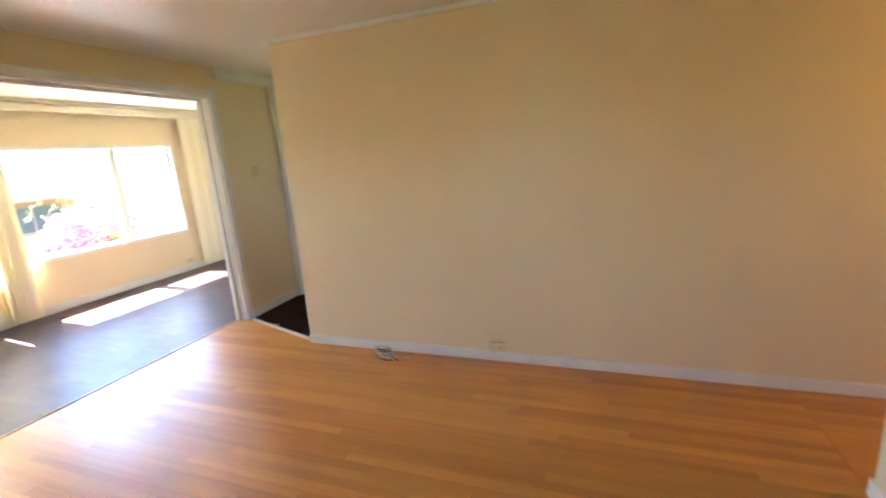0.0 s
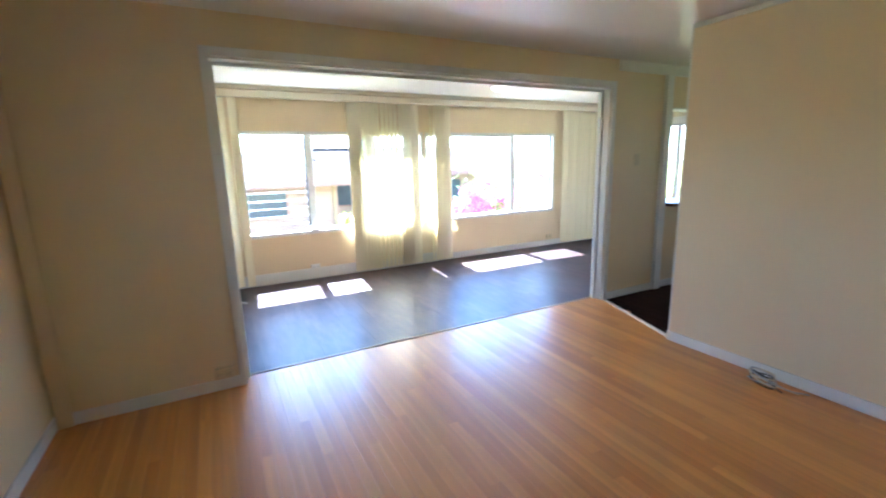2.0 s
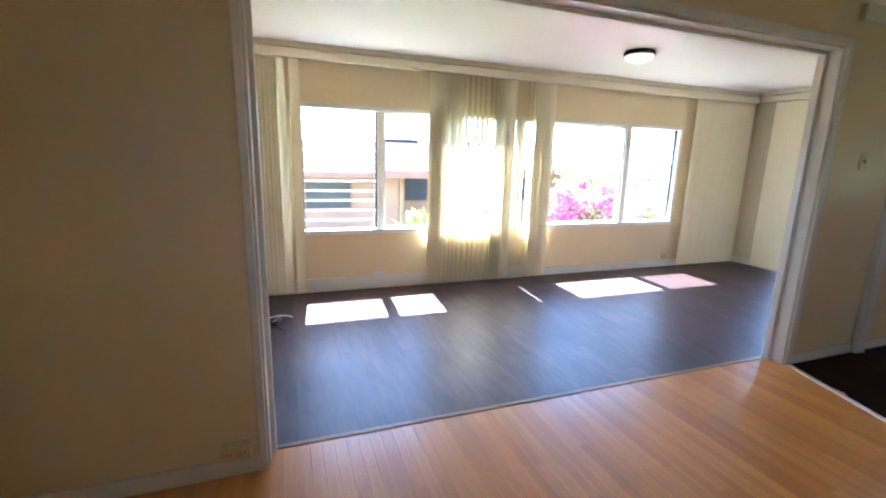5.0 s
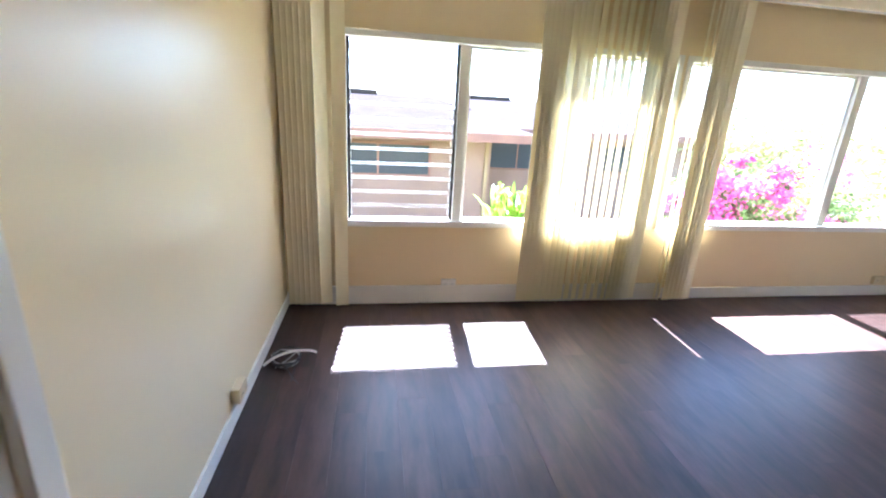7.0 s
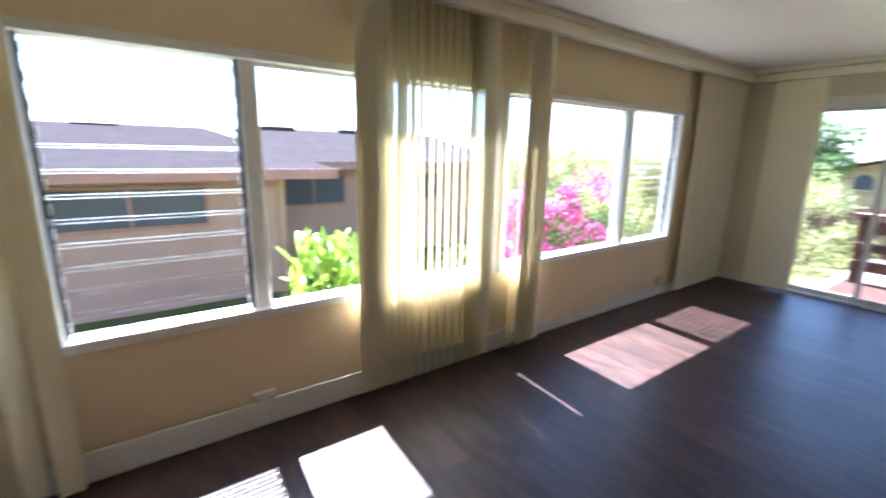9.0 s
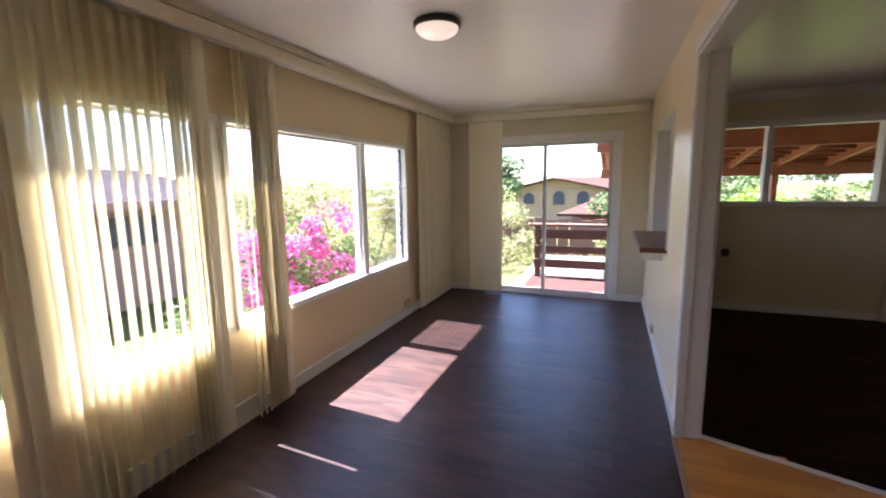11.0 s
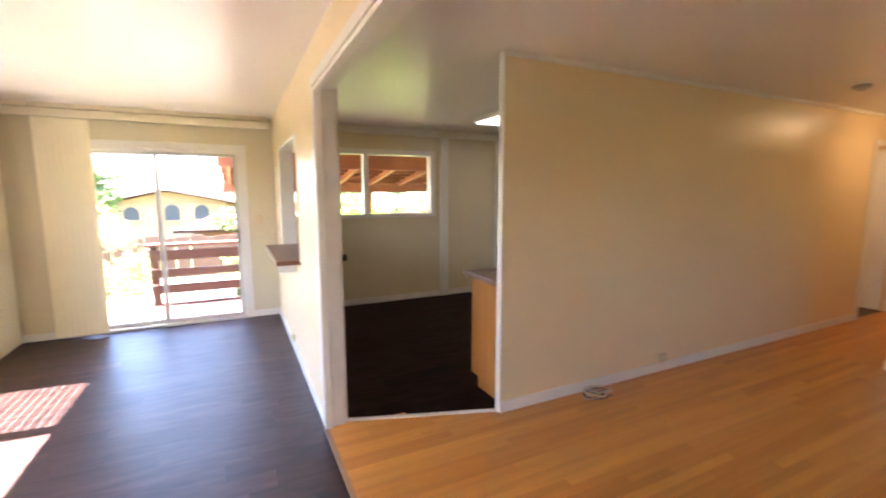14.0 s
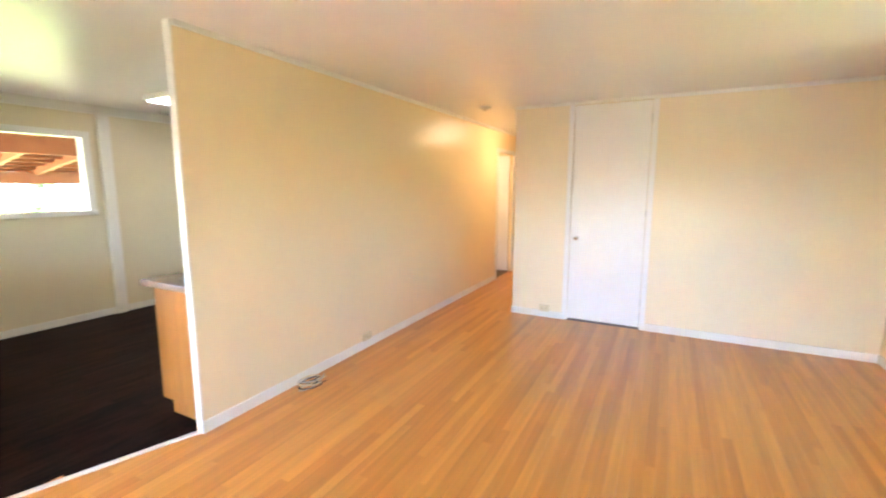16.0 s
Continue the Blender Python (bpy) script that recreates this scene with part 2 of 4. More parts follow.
def part(name, bm, mats, parent=None, label="", smooth=False):
    ob = new(name, finish(name, bm, mats, smooth))
    if parent:
        ob.parent = parent
    if label:
        ob["label"] = label
    return ob


def thing(name, label, category, at=(0, 0, 0), group="", kind=""):
    ob = new(name)
    ob.empty_display_size = 0.1
    ob.location = at
    return tagged(ob, label, category, group, kind)


def structure(name, bm, mats, label, category):
    return tagged(part(name, bm, mats), label, category, "", "structure")


def lathe(bm, rows, cx, cy, n=32, slot=0):
    """A turned form from (radius, z) rows."""
    rings = [[bm.verts.new((cx + r * math.cos(2 * math.pi * i / n), cy + r * math.sin(2 * math.pi * i / n), z)) for i in range(n)] for r, z in rows]
    for a, b in zip(rings, rings[1:]):
        for i in range(n):
            bm.faces.new((a[i], a[(i + 1) % n], b[(i + 1) % n], b[i])).material_index = slot
    for ring, flip in ((rings[0], True), (rings[-1], False)):
        f = bm.faces.new(ring[::-1] if flip else ring)
        f.material_index = slot


def tube(name, points, radius, mat, parent=None, label=""):
    cu = bpy.data.curves.new(name, "CURVE")
    cu.dimensions, cu.bevel_depth, cu.bevel_resolution, cu.resolution_u = "3D", radius, 2, 6
    sp = cu.splines.new("NURBS")
    sp.points.add(len(points) - 1)
    for p, q in zip(sp.points, points):
        p.co = (*q, 1)
    sp.use_endpoint_u, sp.order_u = True, 4
    tmp = bpy.data.objects.new(name, cu)
    scene.collection.objects.link(tmp)
    me = bpy.data.meshes.new_from_object(tmp.evaluated_get(bpy.context.evaluated_depsgraph_get()))
    bpy.data.objects.remove(tmp)
    me.materials.clear()
    me.materials.append(mat)
    for p in me.polygons:
        p.use_smooth = True
    ob = new(name, me)
    if parent:
        ob.parent = parent
    if label:
        ob["label"] = label
    return ob


def holed(axis, a0, a1, b0, b1, holes, z0=0.0, z1=2.4):
    """A wall: thickness a0..a1 across the axis, length b0..b1, with openings (start, end, bottom, top) right through."""
    bm = bmesh.new()

    def put(s, e, lo, hi):
        if e - s > 1e-6 and hi - lo > 1e-6:
            block(bm, *((a0, a1, s, e) if axis == "x" else (s, e, a0, a1)), lo, hi)

    at = b0
    for s, e, lo, hi in sorted(holes):
        put(at, s, z0, z1)
        put(s, e, z0, lo)
        put(s, e, hi, z1)
        at = e
    put(at, b1, z0, z1)
    return bm


# ---- the house: walls, ceiling, floors ----
H = 2.4
WX, DX, WOODX = -5.60, -3.07, -2.95        # window wall, both faces of the wall between the rooms
GY, LY, SY = 6.52, 3.19, -0.965            # garden wall, long wall, back wall of the oak room
SILL, HEAD = 0.635, 1.866
W1, W2 = (0.335, 2.708), (2.80, 5.17)
GD = (-5.13, -3.45, 0.0, 2.0)
KW = (-2.88, -0.96, 1.235, 2.05)
KD = (0.25, 1.05, 0.0, 2.03)
OPEN = (0.062, 3.52, 0.0, 2.142)
PASS = (4.42, 5.74, 0.93, 1.985)
CLOSET = (0.940, 1.695, 0.0, 2.372)
HALLDOOR = (3.12, 3.88, 0.0, 2.05)

structure("wall_west", holed("x", WX - 0.12, WX, -0.22, GY + 0.12, [(*W1, SILL, HEAD), (*W2, SILL, HEAD)]), CREAM, "cream painted wall with two wide windows", "wall")
structure("wall_south_sunroom", holed("y", -0.22, -0.10, WX, DX, []), CREAM, "glossy cream painted wall of the sunroom", "wall")
structure("wall_between_rooms", holed("x", DX, WOODX, SY - 0.12, GY, [OPEN, PASS]), CREAM, "cream wall with a wide cased opening and a pass-through", "wall")
structure("wall_south", holed("y", SY - 0.12, SY, WOODX, 1.55, [(-0.85, -0.25, 0.95, 1.90)]), CREAM, "cream painted back wall of the oak-floored room", "wall")
structure("wall_east", holed("x", 1.43, 1.55, SY, 2.345, [CLOSET]), PALE_CREAM, "cream painted wall with a flush closet door", "wall")
structure("wall_hall_south", holed("y", 2.225, 2.345, 1.55, 4.6, []), CREAM, "cream painted wall of the hallway", "wall")
structure("wall_long", holed("y", LY, LY + 0.05, -1.945, 4.6, [HALLDOOR]), CREAM, "long plain cream painted wall", "wall")
structure("wall_hall_end", holed("x", 4.6, 4.72, 2.225, LY + 0.05, []), CREAM, "cream painted wall closing the hallway", "wall")
structure("wall_closet_back", holed("x", 2.15, 2.20, SY, 2.225, []), CREAM, "plain wall inside the closet", "wall")
structure("wall_north", holed("y", GY, GY + 0.12, WX, 1.62, [GD, KW, KD]), KITCHEN_CREAM, "pale cream wall with glass door and kitchen window", "wall")
structure("wall_kitchen_east", holed("x", 1.5, 1.62, LY + 0.05, GY, []), KITCHEN_CREAM, "pale cream kitchen wall", "wall")
structure("wall_bedroom", boxes((2.6, 4.6, 4.9, 5.0, 0, H), (2.5, 2.6, LY + 0.05, 5.0, 0, H), (4.6, 4.7, LY + 0.05, 5.0, 0, H)), CREAM, "plain walls of the room off the hallway", "wall")
structure("ceiling", boxes((WX - 0.12, 4.72, SY - 0.12, GY + 0.12, H, H + 0.12)), CEILING, "glossy off-white painted ceiling", "ceiling")
structure("floor_slab", boxes((WX - 0.12, 4.72, SY - 0.12, GY + 0.12, -0.16, -0.024)), SUBFLOOR, "dark underlay beneath the floorboards", "floor")


def trim_run(name, rows, mat, label, category="trim", bevel=0.003):
    for r in rows:
        structure(name, boxes(r, bevel=bevel), mat, label, category)


BH, BT = 0.078, 0.014
trim_run("baseboard", [
    (WX, WX + BT, -0.10, GY, 0, 0.095),
    (WX + BT, DX, -0.10, -0.10 + BT, 0, BH),
    (DX - BT, DX, 3.586, GY - BT, 0, BH),
    (WX + BT, GD[0] - 0.075, GY - BT, GY, 0, BH),
    (GD[1] + 0.075, DX - BT, GY - BT, GY, 0, BH),
    (WOODX, WOODX + BT, SY, OPEN[0] - 0.034, 0, BH),
    (WOODX + BT, 1.43, SY, SY + BT, 0, BH),
    (1.43 - BT, 1.43, SY + BT, CLOSET[0] - 0.055, 0, BH),
    (1.43 - BT, 1.43, CLOSET[1] + 0.055, 2.345 + BT, 0, BH),
    (1.43, 4.6, 2.345, 2.345 + BT, 0, BH),
    (-1.945 - BT, HALLDOOR[0] - 0.06, LY - BT, LY, 0, BH),
    (-1.945 - BT, -1.945, LY, LY + 0.05, 0, BH),
    (WOODX, -0.83, GY - BT, GY, 0, BH),
    (-0.71, KD[0] - 0.07, GY - BT, GY, 0, BH),
    (WOODX, WOODX + BT, 3.586, GY - BT, 0, BH),
], WHITE, "white painted wooden baseboard", "baseboard")
# an older, higher heater board below the first window
trim_run("trim", [
    (WX + BT, WX + 0.03, 0.0, 2.9, 0.0, 0.145),
], WHITE, "tall cream painted board along the floor below the window")
# small crown along the oak room and hall, beams round the kitchen
trim_run("trim", [
    (-1.945, 4.6, LY - 0.02, LY, H - 0.032, H),
    (1.41, 1.43, SY, 2.365, H - 0.032, H),
    (WOODX, 1.41, SY, SY + 0.02, H - 0.032, H),
], WHITE, "thin white crown moulding under the ceiling")
trim_run("trim", [
    (WOODX, 1.5, GY - 0.03, GY, 2.30, H),
    (WOODX, WOODX + 0.03, 3.6, GY - 0.03, 2.30, H),
], WHITE, "pale boxed beam under the kitchen ceiling")
# corner bead at the free end of the long wall
trim_run("trim", [
    (-1.957, -1.945, LY - 0.004, LY + 0.054, BH, H),
], WHITE, "white painted end board of the long wall")
# casing of the wide opening, both faces and the lining
for fx0, fx1 in ((WOODX, WOODX + 0.016), (DX - 0.016, DX)):
    trim_run("trim", [
        (fx0, fx1, OPEN[0] - 0.034, OPEN[0], 0, OPEN[3] + 0.055),
        (fx0, fx1, OPEN[1], OPEN[1] + 0.055, 0, OPEN[3] + 0.055),
        (fx0, fx1, OPEN[0], OPEN[1], OPEN[3], OPEN[3] + 0.055),
    ], WHITE, "white painted casing of the wide opening")
trim_run("trim", [
    (DX + 0.002, WOODX - 0.002, OPEN[0], OPEN[0] + 0.012, 0, OPEN[3]),
    (DX + 0.002, WOODX - 0.002, OPEN[1] - 0.012, OPEN[1], 0, OPEN[3]),
    (DX + 0.002, WOODX - 0.002, OPEN[0] + 0.012, OPEN[1] - 0.012, OPEN[3] - 0.012, OPEN[3]),
], WHITE, "white painted lining of the wide opening")
trim_run("trim", [
    (DX - 0.014, DX + 0.034, OPEN[0] + 0.0125, OPEN[0] + 0.034, 0, OPEN[3] - 0.0125),
    (DX - 0.014, DX + 0.034, OPEN[1] - 0.034, OPEN[1] - 0.0125, 0, OPEN[3] - 0.0125),
    (DX - 0.014, DX + 0.034, OPEN[0] + 0.034, OPEN[1] - 0.034, OPEN[3] - 0.034, OPEN[3] - 0.0125),
], WHITE, "white painted stop along the wide opening")
# kitchen pass-through lining and side battens
trim_run("trim", [
    (DX - 0.012, WOODX + 0.012, PASS[0] - 0.0, PASS[0] + 0.02, PASS[2] + 0.03, PASS[3]),
    (DX - 0.012, WOODX + 0.012, PASS[1] - 0.02, PASS[1], PASS[2] + 0.03, PASS[3]),
    (DX - 0.012, WOODX + 0.012, PASS[0] + 0.02, PASS[1] - 0.02, PASS[3] - 0.02, PASS[3]),
], WHITE, "white painted lining of the pass-through")
trim_run("trim", [
    (WOODX, WOODX + 0.045, PASS[0] - 0.13, PASS[0] - 0.03, 0, 2.30),
    (-0.83, -0.71, GY - 0.045, GY, 0, 2.30),
    (0.11, 0.18, GY - 0.03, GY, 0, 2.30),
], WHITE, "pale painted post against the kitchen wall")
# boxed corner of the oak room
trim_run("trim", [(WOODX + BT + 0.001, WOODX + 0.03, SY + BT, SY + 0.09, 0, H - 0.033)], CREAM, "cream painted corner post", "trim")
# threshold strips
structure("threshold", boxes((DX - 0.022, DX + 0.006, OPEN[0] + 0.012, OPEN[1] - 0.012, -0.004, 0.005), bevel=0.002), THRESH, "pale wooden strip between the two floors", "threshold")
bm = bmesh.new()
block(bm, -0.56, 0.56, -0.018, 0.018, -0.004, 0.007)
rounded(bm, 0.002)
ts = structure("threshold", bm, WHITE, "white metal strip at the kitchen floor", "threshold")
ts.matrix_world = pose(-2.445, 3.385, 0, 0, 0, -18.4)

# ledge of the pass-through
ledge = thing("shelf", "red-brown wooden ledge on the pass-through sill", "shelf")
part("board", boxes((DX - 0.185, WOODX + 0.10, PASS[0] + 0.04, PASS[1] - 0.02, PASS[2] + 0.002, PASS[2] + 0.040), bevel=0.004), LEDGEWOOD, ledge)
part("bracket", boxes((DX - 0.15, DX, PASS[0] + 0.30, PASS[0] + 0.325, PASS[2] - 0.10, PASS[2] + 0.002), bevel=0.003), WHITE, ledge, "white painted bracket")
part("bracket", boxes((DX - 0.15, DX, PASS[1] - 0.06, PASS[1] - 0.035, PASS[2] - 0.10, PASS[2] + 0.002), bevel=0.003), WHITE, ledge, "white painted bracket")


# ---- windows ----
def louvre(parent, y0, y1, z0, z1, x, n=12):
    """Glass blades in dark clips between two channels."""
    step = (z1 - z0) / n
    for yy in (y0, y1 - 0.018):
        part("channel", boxes((x - 0.014, x + 0.014, yy, yy + 0.018, z0, z1), bevel=0.002), DARKMETAL, parent, "dark metal louvre channel")
    for i in range(n):
        bm = bmesh.new()
        block(bm, -0.0045, 0.0045, y0 + 0.018, y1 - 0.018, -step * 0.58, step * 0.58)
        bm.normal_update()
        for f in bm.faces:
            f.material_index = 0 if abs(f.normal.x) > 0.9 else 1
        ob = part("pane", bm, [LOUVRE_GLASS, GLASS_EDGE], parent)
        ob.matrix_local = pose(x, 0, z0 + step * (i + 0.5), 0, -16, 0)
        for yy in (y0 + 0.018, y1 - 0.03):
            ck = part("clip", boxes((x - 0.009, x + 0.009, yy, yy + 0.006, z0 + step * (i + 0.5) - 0.02, z0 + step * (i + 0.5) + 0.02)), ALU, parent)


def window(name, y0, y1, louvre_first, label):
    w = tagged(new(name), label, "window", "", "structure")
    mid = (y0 + 0.768, y0 + 0.835) if louvre_first else (y1 - 0.865, y1 - 0.785)
    xo, xi = WX - 0.12, WX + 0.012
    fw = 0.045
    for r in ((xo, xi, y0 - 0.03, y0 + 0.012, SILL - 0.03, HEAD + 0.03), (xo, xi, y1 - 0.012, y1 + 0.03, SILL - 0.03, HEAD + 0.03),
              (xo, xi, y0 + 0.012, y1 - 0.012, HEAD - 0.012, HEAD + 0.03), (xo, xi - 0.03, mid[0], mid[1], SILL + 0.012, HEAD - 0.012)):
        part("window_frame", boxes(r, bevel=0.003), WHITE, w)
    part("window_sill", boxes((xo, WX + 0.014, y0 - 0.03, y1 + 0.03, SILL - 0.035, SILL + 0.012), bevel=0.004), WHITE, w)
    lo = (y0 + 0.012, mid[0]) if louvre_first else (mid[1], y1 - 0.012)
    fx = (mid[1], y1 - 0.012) if louvre_first else (y0 + 0.012, mid[0])
    louvre(w, lo[0], lo[1], SILL + 0.012, HEAD - 0.012, WX - 0.055)
    part("pane", boxes((WX - 0.070, WX - 0.064, fx[0], fx[1], SILL + 0.012, HEAD - 0.012)), GLASS, w)
    for a, b, lo_z, hi_z in ((fx[0], fx[1], SILL + 0.012, SILL + 0.03), (fx[0], fx[1], HEAD - 0.03, HEAD - 0.012)):
        part("glazing_bead", boxes((WX - 0.062, WX - 0.045, a, b, lo_z, hi_z)), WHITE, w)
    for a in (fx[0], fx[1] - 0.018):
        part("glazing_bead", boxes((WX - 0.062, WX - 0.045, a, a + 0.018, SILL + 0.03, HEAD - 0.03)), WHITE, w)
    if not louvre_first:
        cr = part("handle", boxes((WX - 0.03, WX + 0.03, y1 - 0.05, y1 - 0.035, 1.43, 1.45), bevel=0.003), ALU, w, "small metal louvre lever")
    return w


window("window_1", *W1, True, "white framed window, glass louvres beside a fixed pane")
window("window_2", *W2, False, "white framed window, fixed pane beside glass louvres")

# unseen window, added behind the walk to light the oak room
sw = tagged(new("unseen_window"), "unseen white framed window added in the back wall for light", "window", "", "structure")
for r in ((-0.85, -0.81, SY - 0.12, SY + 0.01, 0.95, 1.90), (-0.29, -0.25, SY - 0.12, SY + 0.01, 0.95, 1.90), (-0.81, -0.29, SY - 0.12, SY + 0.01, 1.86, 1.90), (-0.81, -0.29, SY - 0.12, SY + 0.03, 0.95, 0.99)):
    part("window_frame", boxes(r, bevel=0.003), WHITE, sw)
part("pane", boxes((-0.81, -0.29, SY - 0.066, SY - 0.06, 0.99, 1.86)), GLASS, sw)

# sliding glass door
sd = tagged(new("door_1"), "aluminium sliding glass door with white casing, closed", "door", "", "structure")
gx0, gx1, gz = GD[0], GD[1], GD[3]
for r in ((gx0 - 0.075, gx0, GY - 0.018, GY, 0, gz + 0.075), (gx1, gx1 + 0.075, GY - 0.018, GY, 0, gz + 0.075), (gx0, gx1, GY - 0.018, GY, gz, gz + 0.075)):
    part("casing", boxes(r, bevel=0.003), WHITE, sd, "white painted casing")
for r in ((gx0, gx0 + 0.03, GY, GY + 0.11, 0.02, gz), (gx1 - 0.03, gx1, GY, GY + 0.11, 0.02, gz), (gx0 + 0.03, gx1 - 0.03, GY, GY + 0.11, gz - 0.03, gz)):
    part("frame", boxes(r, bevel=0.002), WHITE, sd)
part("track", boxes((gx0, gx1, GY - 0.01, GY + 0.12, -0.02, 0.02), bevel=0.003), ALU, sd, "aluminium floor track")
gm = (gx0 + gx1) / 2
for a, b, yy in ((gx0 + 0.03, gm + 0.02, GY + 0.07), (gm - 0.02, gx1 - 0.03, GY + 0.03)):
    leaf = part("sash", boxes((a, a + 0.035, yy, yy + 0.03, 0.02, gz - 0.03), (b - 0.035, b, yy, yy + 0.03, 0.02, gz - 0.03), (a + 0.035, b - 0.035, yy, yy + 0.03, 0.02, 0.07), (a + 0.035, b - 0.035, yy, yy + 0.03, gz - 0.065, gz - 0.03)), ALU, sd)
    part("pane", boxes((a + 0.035, b - 0.035, yy + 0.012, yy + 0.018, 0.07, gz - 0.065)), GLASS, leaf)
part("handle", boxes((gx1 - 0.062, gx1 - 0.045, GY - 0.01, GY + 0.03, 0.92, 1.10), bevel=0.004), DARKMETAL, sd, "dark pull handle")

# kitchen window
kw = tagged(new("window_3"), "white framed two-pane kitchen window", "window", "", "structure")
kx0, kx1, kz0, kz1 = KW
km = (kx0 + kx1) / 2
for r in ((kx0 - 0.05, kx0 + 0.02, GY - 0.02, GY + 0.12, kz0 - 0.05, kz1 + 0.05), (kx1 - 0.02, kx1 + 0.05, GY - 0.02, GY + 0.12, kz0 - 0.05, kz1 + 0.05),
          (kx0 + 0.02, kx1 - 0.02, GY - 0.02, GY + 0.12, kz1 - 0.02, kz1 + 0.05), (km - 0.03, km + 0.03, GY - 0.01, GY + 0.11, kz0, kz1 - 0.02)):
    part("window_frame", boxes(r, bevel=0.003), WHITE, kw)
part("window_sill", boxes((kx0 - 0.05, kx1 + 0.05, GY - 0.05, GY + 0.12, kz0 - 0.05, kz0), bevel=0.004), WHITE, kw)
for a, b in ((kx0 + 0.02, km - 0.03), (km + 0.03, kx1 - 0.02)):
    part("pane", boxes((a, b, GY + 0.06, GY + 0.066, kz0, kz1 - 0.02)), GLASS, kw)

# kitchen back door with a glazed upper half
kd = tagged(new("door_2"), "pale grey kitchen door with glazed upper half", "door", "", "structure")
dx0, dx1, dz = KD[0], KD[1], KD[3]
for r in ((dx0 - 0.07, dx0, GY - 0.018, GY, 0, dz + 0.07), (dx1, dx1 + 0.07, GY - 0.018, GY, 0, dz + 0.07), (dx0, dx1, GY - 0.018, GY, dz, dz + 0.07)):
    part("casing", boxes(r, bevel=0.003), WHITE, kd)
leaf = part("leaf", holed("y", GY + 0.02, GY + 0.06, dx0 + 0.004, dx1 - 0.004, [(dx0 + 0.11, dx1 - 0.11, 0.98, 1.86)], 0.01, dz - 0.004), worn("grey_door_paint", (0.42, 0.41, 0.42), (0.38, 0.37, 0.38), 4.0, 0.45), kd, "pale grey painted door leaf")
part("pane", boxes((dx0 + 0.11, dx1 - 0.11, GY + 0.037, GY + 0.043, 0.98, 1.86)), GLASS, leaf)
part("rail", boxes((dx0 + 0.11, dx1 - 0.11, GY + 0.022, GY + 0.035, 1.44, 1.47)), DARKMETAL, leaf)
bm = bmesh.new()
lathe(bm, [(0.012, 0), (0.012, 0.03), (0.027, 0.04), (0.03, 0.055), (0.02, 0.07)], 0, 0, 16)
kn = part("door_handle", bm, CHROME, kd, "round metal knob", True)
kn.matrix_local = pose(dx0 + 0.07, GY + 0.02, 0.98, 90)

# closet door, flush, nearly to the ceiling
cd = tagged(new("door_3"), "flush white closet door, closed, with a small knob", "door", "", "structure")
for a, b in ((CLOSET[0] - 0.055, CLOSET[0] - 0.002), (CLOSET[1] + 0.002, CLOSET[1] + 0.055)):
    part("casing", boxes((1.420, 1.431, a, b, 0, H - 0.033), bevel=0.002), DOOR_WHITE, cd, "flat white painted casing")
part("leaf", boxes((1.424, 1.462, CLOSET[0] + 0.004, CLOSET[1] - 0.004, 0.028, CLOSET[3] - 0.012), bevel=0.002), DOOR_WHITE, cd)
bm = bmesh.new()
lathe(bm, [(0.020, 0), (0.020, 0.006), (0.008, 0.012), (0.008, 0.03), (0.022, 0.042), (0.024, 0.055), (0.014, 0.064)], 0, 0, 20)
kn = part("door_handle", bm, CHROME, cd, "small round metal knob", True)
kn.matrix_local = pose(1.424, CLOSET[1] - 0.075, 0.95, 0, -90, 0)
for zz in (0.25, 1.2, 2.15):
    bm = bmesh.new()
    lathe(bm, [(0.006, zz), (0.006, zz + 0.075)], 1.421, CLOSET[0] + 0.004, 10)
    part("hinge", bm, ALU, cd)

# doorway off the hallway, with its door standing open inward
hd = tagged(new("door_4"), "white hallway door standing open in its casing", "door", "", "structure")
for r in ((HALLDOOR[0] - 0.06, HALLDOOR[0], LY - 0.016, LY, 0, HALLDOOR[3] + 0.06), (HALLDOOR[1], HALLDOOR[1] + 0.06, LY - 0.016, LY, 0, HALLDOOR[3] + 0.06), (HALLDOOR[0], HALLDOOR[1], LY - 0.016, LY, HALLDOOR[3], HALLDOOR[3] + 0.06)):
    part("casing", boxes(r, bevel=0.003), WHITE, hd)
lf = part("leaf", boxes((0, 0.035, 0, 0.74, 0.012, 2.035), bevel=0.002), DOOR_WHITE, hd)
lf.matrix_local = pose(HALLDOOR[1] - 0.04, LY + 0.05, 0, 0, 0, 4)


# ---- vertical blinds ----
def slat_mesh(height=2.235, width=0.089):
    bm = bmesh.new()
    n, t = 6, 0.0012
    cols = []
    for i in range(n + 1):
        u = i / n - 0.5
        bow = 0.007 * (1 - 4 * u * u)
        cols.append([bm.verts.new((u * width, bow + s, z)) for s in (-t / 2, t / 2) for z in (0.0, height)])
    for a, b in zip(cols, cols[1:]):
        bm.faces.new((a[0], b[0], b[1], a[1]))
        bm.faces.new((a[3], b[3], b[2], a[2]))
        bm.faces.new((a[0], a[2], b[2], b[0]))
        bm.faces.new((a[1], b[1], b[3], a[3]))
    for c in (cols[0], cols[-1]):
        bm.faces.new((c[0], c[1], c[3], c[2]))
    bmesh.ops.recalc_face_normals(bm, faces=bm.faces)
    return finish("slat", bm, SLAT)


SLAT_ME = slat_mesh()
rnd = random.Random(7)


